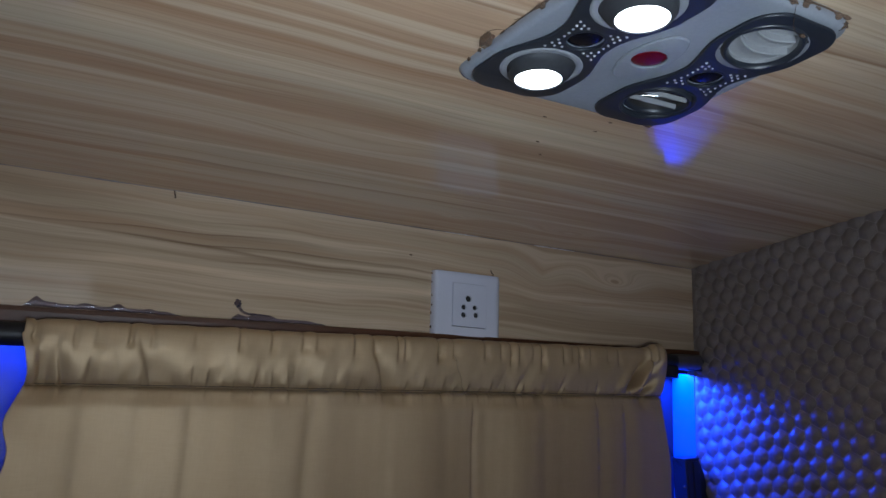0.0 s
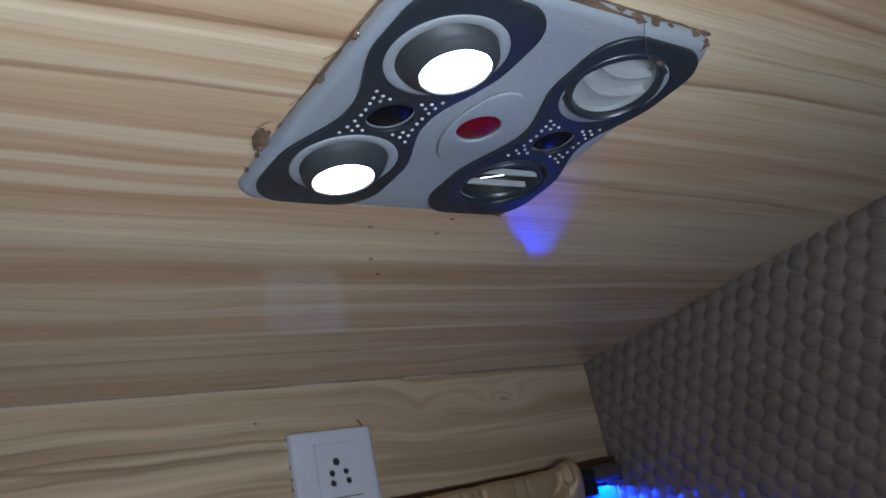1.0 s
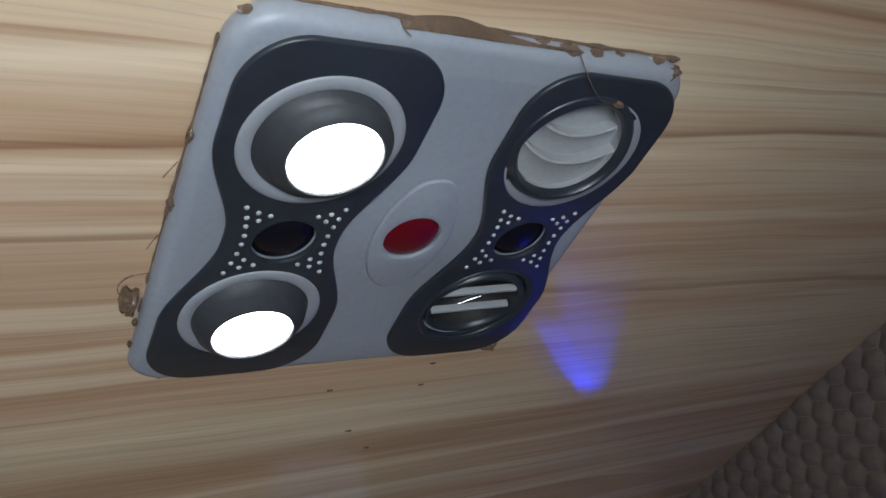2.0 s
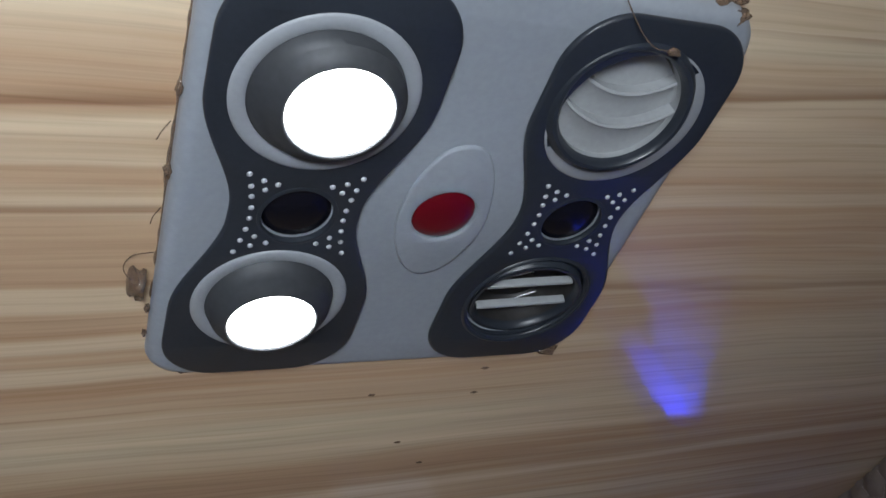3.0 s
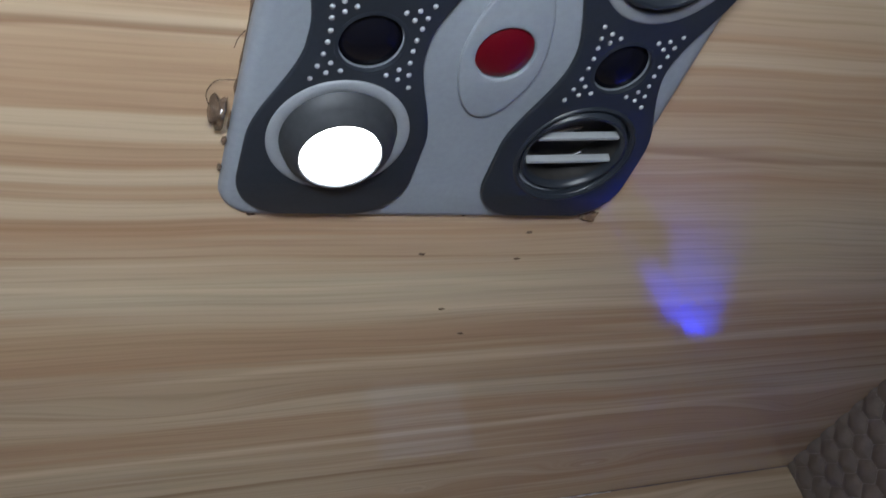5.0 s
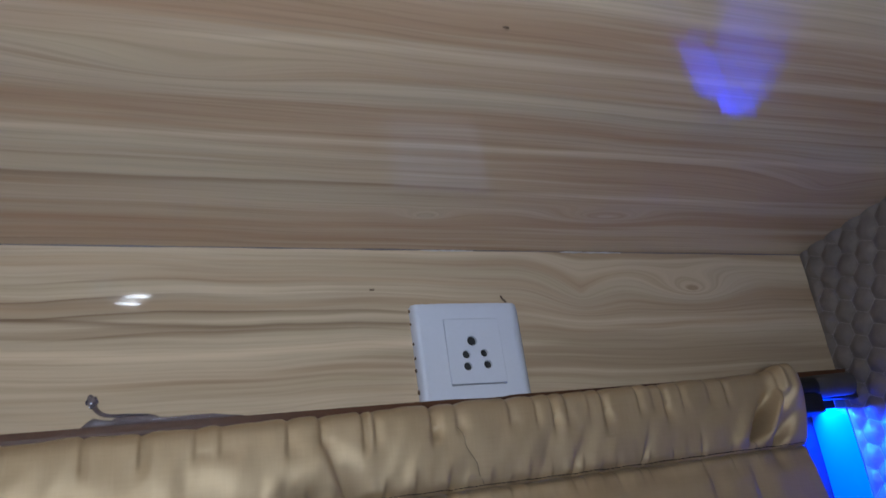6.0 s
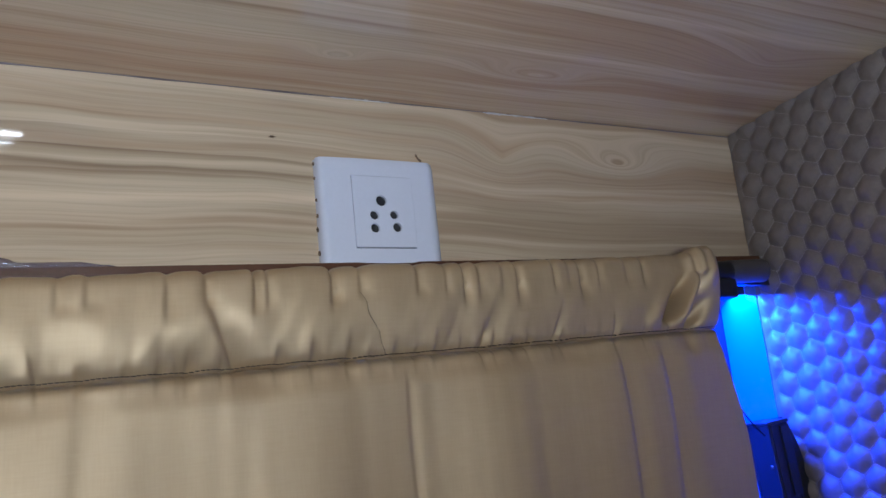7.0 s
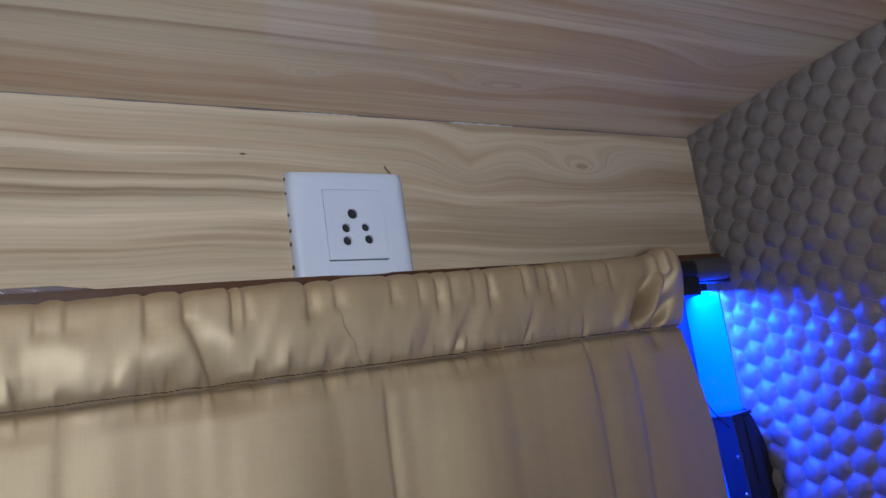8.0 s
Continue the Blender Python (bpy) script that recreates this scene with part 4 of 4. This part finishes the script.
def header_relief(x, t, tucked=1.0):
    """Puckers of the rod pocket; t runs from the top (0) to the seam (1)."""
    y = 0.0026 * nz(x * 14 + t * 0.7, t * 0.5, 1.0) * (0.5 + 0.5 * t)
    y += 0.0013 * nz(x * 36 - t * 0.6, t * 0.8, 5.0)
    y += 0.0005 * nz(x * 90 + t * 2.0, t * 0.9, 15.0)
    near = t ** 5
    y += 0.0014 * nz(x * 150, t * 2.0, 4.0) * near * tucked
    for cx, slant, wide, deep, reach in TUCKS:
        dx = x - cx - slant * (1 - t)
        if -0.03 < dx < 0.06:
            w = wide * (0.65 + 0.7 * (1 - t)) * (2.6 if dx > 0 else 0.6)
            y -= tucked * deep * math.exp(-((1 - t) / reach) ** 2) * math.exp(-(dx / w) ** 2)
    if t < 0.5:
        for cx, wide, deep, reach in NOTCHES:
            if abs(x - cx) < 0.015:
                y -= deep * math.exp(-((t - 0.07) / reach) ** 2) * math.exp(-((x - cx) / (wide * (0.7 + 2 * t) * (2.2 if x > cx else 0.7))) ** 2)
    # cloth drawn together at the end of the rod
    if x > 0.18:
        q = x - (0.238 + 0.030 * (1 - t))
        g = min(1, (x - 0.18) / 0.04) * (1 - 0.75 * min(1, max(0, (t - 0.78) / 0.2)))
        spindle = math.exp(-((t - 0.52) / 0.26) ** 2)
        y += g * (-0.0260 * spindle * math.exp(-((q + 0.012) / 0.0052) ** 2) + 0.0060 * math.exp(-((q + 0.027) / 0.009) ** 2) * t + 0.0100 * math.exp(-(q / 0.0055) ** 2) - 0.0200 * math.exp(-((q - 0.019) / 0.0065) ** 2) * max(0, (t - 0.40) / 0.60))
        y += 0.0095 * math.exp(-((x - 0.280) / 0.009) ** 2 - (t / 0.30) ** 2) - 0.0075 * math.exp(-((x - 0.266) / 0.0035) ** 2 - (t / 0.30) ** 2)
    return max(y, -0.0060 - 0.018 * min(1, max(0, (t - 0.2) / 0.2)))


def body_relief(x, z):
    drop = max(0.0, seam_z(x) - z)
    g = min(1, drop / 0.05)
    y = 0.0080 * nz(x * 8.5 + 0.3 * z, z * 0.6, 2.0) * (0.25 + 0.75 * g)
    y += 0.0016 * nz(x * 24, z * 0.9, 7.0)
    y += 0.0003 * nz(x * 75, z * 1.6, 17.0)
    y += 0.0016 * nz(x * 55, z * 4, 3.0) * math.exp(-drop / 0.018)
    y += 0.0010 * nz(x * 150, z * 9, 6.0) * math.exp(-drop / 0.006)
    for cx, deep, wide, lean in DIMPLES:
        dx = x - cx + lean * drop
        if abs(dx) < 0.02 and drop < 0.03:
            y -= deep * math.exp(-(dx / (wide * (2.4 if dx > 0 else 0.7))) ** 2) * math.exp(-((drop - 0.003) / 0.0065) ** 2)
    for cx, a, wide in CREASES:
        dx = x - cx - 0.006 * nz(z * 6, cx * 9)
        y -= a * min(1, drop / 0.02) * math.exp(-(dx / (wide * (4.0 if dx > 0 else 1.1))) ** 2)
    return y


def pocket_y(x, t, tucked=1.0):
    """Front of the rod pocket, t from the rod's height (0) to the seam (1)."""
    base = ROD_Y - ROD_R - 0.0040 + 0.0070 * t * t
    tuck = (0.0030 + 0.0070 * max(0, nz(x * 34, 2.7) + 0.02)) * max(0, (t - 0.86) / 0.14) ** 2
    puff = -0.0010 * math.sin(math.pi * min(1, t * 1.02))
    front = base + puff - header_relief(x, t, tucked) + tuck
    # never into the rod
    lift = 0.049 * t
    if lift < ROD_R:
        front = min(front, ROD_Y - math.sqrt(ROD_R ** 2 - lift ** 2) - 0.0016)
    return front


def build_curtain():
    unit = new("curtain")
    unit.location = (0, 0, 0)
    tagged(unit, "gold satin curtain with a puckered rod pocket and soft folds", "curtain")
    ncol = 720
    head = []
    for k in range(16):
        a = math.pi * (-0.12 + 1.09 * k / 15)
        row = []
        for i in range(ncol):
            s = i / (ncol - 1)
            x = CX0 + (CX1 - CX0) * s
            c = math.cos(a)
            square = (abs(c) ** 4 + abs(math.sin(a)) ** 4) ** -0.25 if c < 0 else 1.0
            r = ROD_R + (0.0040 if c < 0 else 0.0024) - 0.0016 * max(0, math.sin(a)) ** 2 + header_relief(x, 0.03) * max(0, -c) ** 0.5
            r = max(r, ROD_R + 0.0009)
            dip = sum(0.5 * deep * math.exp(-((x - cx) / wide) ** 2) for cx, wide, deep, reach in NOTCHES if abs(x - cx) < 0.02)
            row.append((x, ROD_Y + r * c * (1 + (square - 1) * 0.9), rod_z(x) + r * math.sin(a) * (1 + (square - 1) * 0.6) + (0.0010 * nz(x * 42, a, 3.3) + 0.0006 - dip) * max(0, math.sin(a))))
        head.append(row)
    for k in range(1, 40):
        t = k / 39
        row = []
        for i in range(ncol):
            s = i / (ncol - 1)
            x = CX0 + (CX1 - CX0) * s
            z = rod_z(x) + (seam_z(x) - rod_z(x)) * t + (0.0008 * nz(x * 60, 8.0) if k == 39 else 0)
            row.append((curtain_x(s, z), pocket_y(x, t), z))
        head.append(row)
    part_a = grid_part("rod_pocket", head, SATIN, unit, "puckered rod pocket")
    body = []
    for k in range(150):
        d = -0.026 + 0.522 * (k / 149) ** 1.35
        row = []
        for i in range(ncol):
            s = i / (ncol - 1)
            x = CX0 + (CX1 - CX0) * s
            z = seam_z(x) - d
            own = ROD_Y - 0.0098 - body_relief(x, z)
            k2 = min(1, max(0, d / 0.022))
            k2 = k2 * k2 * (3 - 2 * k2)
            edge = min(1, 1 + d / 0.05)
            seam = pocket_y(x, edge)
            if d > 0:
                flat = pocket_y(x, edge, 0.12)
                seam = flat + (seam - flat) * math.exp(-d / 0.0035)
            seam += (0.0014 if d < 0.0005 else 0.0005 - 0.0010 * math.exp(-((d - 0.006) / 0.005) ** 2))
            seam += (0.0034 + 0.0040 * max(0, nz(x * 38, 9.1) + 0.05)) * math.exp(-(max(0, d) / 0.0021) ** 2)
            row.append((curtain_x(s, z), seam + (own - seam) * k2, z))
        body.append(row)
    part_b = grid_part("drape", body, SATIN, unit, "hanging satin drape")
    for ob in (part_a, part_b):
        mod = ob.modifiers.new("cloth", "SOLIDIFY")
        mod.thickness, mod.offset = 0.0007, 0
    # stitches along the seam
    bm = bmesh.new()
    i = 0
    while True:
        x = CX0 + 0.004 + i * 0.0031
        i += 1
        if x > CX1 - 0.004:
            break
        z = seam_z(x) + 0.0012 + 0.0004 * nz(x * 60, 8.0)
        y = ROD_Y - ROD_R - 0.0062 + 0.0070 - header_relief(x, 0.985) + 0.0015
        m = Matrix.Translation((x, y - 0.0012, z)) @ Matrix.Diagonal((0.0026, 0.0009, 0.0006, 1))
        bmesh.ops.create_cube(bm, size=1.0, matrix=m)
    st = part("seam_stitches", bm, STITCH, unit, "dark seam stitches")
    st["kind"] = "stuff"
    # a loose thread on the pocket
    pts = []
    for k in range(12):
        t = k / 11
        x = -0.036 + 0.019 * t + 0.003 * nz(t * 4, 1.1)
        tt = 0.12 + 0.86 * t
        z = rod_z(x) + (seam_z(x) - rod_z(x)) * tt
        pts.append((x, ROD_Y - ROD_R - 0.0062 + 0.007 * tt * tt - 0.0035 * math.sin(math.pi * tt) - header_relief(x, tt) - 0.0008, z))
    part("loose_thread", tube_bm(pts, 0.00016, 5), STITCH, unit, "loose dark thread", True)
    return unit


build_curtain()


def build_rod():
    unit = new("curtain_rod")
    tagged(unit, "black curtain rod with a brown-grey end cap", "curtain rod")
    def along(x):
        return (x, ROD_Y, rod_z(x))
    part("pipe", tube_bm([along(-1.34 + 0.01 * i) for i in range(167)], 0.0118, 24, [0.0118 if i < 163 else 0.0100 for i in range(167)]), BLACK, unit, "", True)
    part("end_cap", tube_bm([along(x) for x in (0.319, 0.321, 0.325, 0.356, 0.3625)], 0.0135, 24, [0.0100, 0.0104, 0.0105, 0.0105, 0.0106]), RUBBER, unit, "brown-grey end cap", True)


    part("end_bracket", box_bm((0.286, ROD_Y - 0.010, rod_z(0.30) - 0.0235), (0.319, -0.013, rod_z(0.30) - 0.0070), 0.0015), BLACK, unit, "black bracket under the rod end")
    # added strip, shuts off blue light escaping behind the rod
    part("leak_strip", box_bm((0.280, ROD_Y + 0.0075, rod_z(0.33) - 0.0100), (0.3825, -0.0130, rod_z(0.33) + 0.0070), 0.001), BLACK, unit, "added black strip that blocks stray blue light behind the rod end")


build_rod()


def build_led():
    unit = new("led_strip")
    tagged(unit, "glowing blue light strip in a black channel behind the curtain", "light strip")
    pts = []
    for lo, hi, name, mat, lab in (((-0.64, 0.014, 0.0), (0.381, 0.045, 0.003), "channel", ALU, ""), ((-0.64, 0.0125, -0.0094), (0.381, 0.0145, 0.024), "lip", ALU, "black front lip"), ((-0.63, 0.026, -0.0022), (0.376, 0.034, -0.0002), "diffuser", LED_GLOW, "glowing blue diffuser")):
        bm = box_bm(lo, hi, 0.0006)
        for v in bm.verts:
            v.co.z += 0.8455 + 0.0177 * v.co.x
        part(name, bm, mat, unit, lab)


build_led()
area_lamp("led_light", Matrix.Translation((-0.125, 0.030, 0.8388)) @ Matrix.Rotation(-0.0177, 4, "Y") @ Matrix.Rotation(radians(-32), 4, "X"), LED_W, (0.012, 0.050, 1.0), 1.0, 0.007)


# ---- black holder by the partition, cable ----
def build_holder():
    unit = new("black_holder")
    unit.matrix_basis = Matrix.Translation((0.3455, -0.017, 0.7225)) @ Matrix.Rotation(radians(-6), 4, "Y") @ Matrix.Rotation(radians(2), 4, "X")
    tagged(unit, "black plastic wall holder beside the curtain edge", "holder")
    w, d, h = 0.012, 0.013, 0.20
    part("back_plate", box_bm((-w, d - 0.003, -h), (w + 0.022, d, 0.0), 0.001), BLACK, unit)
    part("side_wall", box_bm((-w, -d, -h), (-w + 0.003, d - 0.003, -0.0015), 0.0008), BLACK, unit)
    part("side_wall", box_bm((w - 0.003, -d, -h), (w, d - 0.003, -0.0015), 0.0008), BLACK, unit)
    part("front_panel", box_bm((-w + 0.003, -d, -h), (w - 0.003, -d + 0.003, -0.0015), 0.0008), BLACK, unit)
    part("slot_tab", box_bm((0.001, -d - 0.0014, -0.062), (w - 0.0005, -d + 0.001, -0.003), 0.0006), BLACK, unit, "thin raised black tab")
    part("top_lid", box_bm((-w - 0.001, -d - 0.001, -0.0015), (w + 0.001, d + 0.0005, 0.0015), 0.0007), BLACK, unit)
    flap = mesh_object("side_flap", plate_mesh("side_flap", [[(0.0125, -0.002), (0.0170, -0.003), (0.0225, -0.009), (0.0270, -0.020), (0.0300, -0.036), (0.0315, -0.060), (0.0315, -0.2), (0.0125, -0.2)]], 0.0, 0.010, 0.001), BLACK, unit, "curved black side flap")
    flap.data.transform(Matrix.Translation((0, 0.004, 0)) @ Matrix.Rotation(radians(90), 4, "X"))
    for z in (-0.036, -0.068):
        part("screw", lathe_bm([(0.0, -0.0016), (0.0012, -0.0013), (0.0019, -0.0004), (0.0020, 0.001)], 20, (0, 0, 0)), STEEL, unit, "small steel screw head", True).matrix_basis = Matrix.Translation((-w, -0.008, z)) @ Matrix.Rotation(radians(90), 4, "Y")


build_holder()


def build_cable():
    pts = smooth_path([(0.302, -0.015, 0.83), (0.2925, -0.030, 0.80), (0.2925, -0.034, 0.775), (0.295, -0.036, 0.755), (0.300, -0.037, 0.735), (0.307, -0.040, 0.722), (0.322, -0.036, 0.712)], 8)
    ob = tagged(part("cable", tube_bm(pts, 0.0007, 8), BLACK, smooth=True), "thin black cable beside the curtain edge", "cable")


build_cable()


# ---- small marks ----
def build_marks():
    def strip_foot(x):
        return 0.8625 + 0.0363 * x + 0.0008

    def smear(x0, x1, tall, seed, thick):
        rows = []
        for k in range(9):
            v = k / 8
            row = []
            for i in range(71):
                t = i / 70
                x = x0 + (x1 - x0) * t
                hgt = tall * (0.45 + 0.9 * max(0, nz(x * 60, seed)) + 0.5 * math.exp(-(t / 0.10) ** 2)) * min(1, (1 - t) * 5) * min(1, t * 14) + 0.0004
                row.append((x, -0.0006 - thick * math.sin(math.pi * v) ** 0.6 * (0.6 + 0.9 * abs(nz(x * 120, v * 4, seed))), strip_foot(x) + hgt * v))
            rows.append(row)
        return rows

    tagged(grid_part("glue_smear", smear(-0.292, -0.182, 0.0085, 4.4, 0.0022), GLUE_CLEAR), "violet-grey dried glue smear on the wood strip", "glue")
    tagged(grid_part("glue_smear", smear(-0.500, -0.345, 0.0085, 9.3, 0.0020), GLUE_CLEAR), "violet-grey dried glue smear on the wood strip", "glue")
    # a lump with a trail that runs down to the smear
    unit = tagged(new("glue_drip"), "grey dried glue lump with a trailing strand on the wood strip", "glue")
    part("lump", blob_bm((-0.2860, -0.001, 0.8715), 0.0042, 4.4, (0.85, 0.35, 1.0)), GLUE_CLEAR, unit, "", True)
    trail = smooth_path([(-0.2850, -0.0012, 0.8695), (-0.2815, -0.0013, 0.8640), (-0.2750, -0.0012, 0.8610), (-0.2620, -0.0012, 0.8610), (-0.2480, -0.0010, 0.8610)], 6)
    part("trail", tube_bm(trail, 0.001, 8, [0.0021 * (1 - 0.7 * i / (len(trail) - 1)) for i in range(len(trail))]), GLUE_CLEAR, unit, "", True)
    hook = smooth_path([(0.0405, 0.0, 0.9425), (0.0408, -0.0015, 0.9465), (0.0385, -0.002, 0.9485), (0.0370, -0.0015, 0.9520)], 6)
    tagged(part("wire_stub", tube_bm(hook, 0.0008, 6), GLUE, smooth=True), "brown bent wire stub above the socket", "wire")
    tagged(part("nail_mark", blob_bm((-0.0772, -0.0002, 0.957), 0.0013, 2.0, (1.6, 0.5, 0.7)), GLUE, smooth=True), "small dark nail mark in the wood strip", "mark")
    tagged(part("wire_stub", tube_bm(smooth_path([(-0.3685, 0.0, 0.990), (-0.3675, -0.002, 0.985), (-0.3665, -0.0015, 0.981)], 5), 0.0009, 6), GLUE, smooth=True), "brown wire stub under the ceiling joint", "wire")
    for k, (x, y) in enumerate(((-0.108, -0.354), (-0.050, -0.348), (-0.084, -0.304), (-0.065, -0.278), (-0.050, -0.370))):
        tagged(part("ceiling_speck", blob_bm((x, y, ceil_z(y, x) - 0.0002), 0.0010, k * 1.9, (1.8, 0.8, 0.5)), GLUE, smooth=True), "small brown speck on the ceiling laminate", "mark")


build_marks()
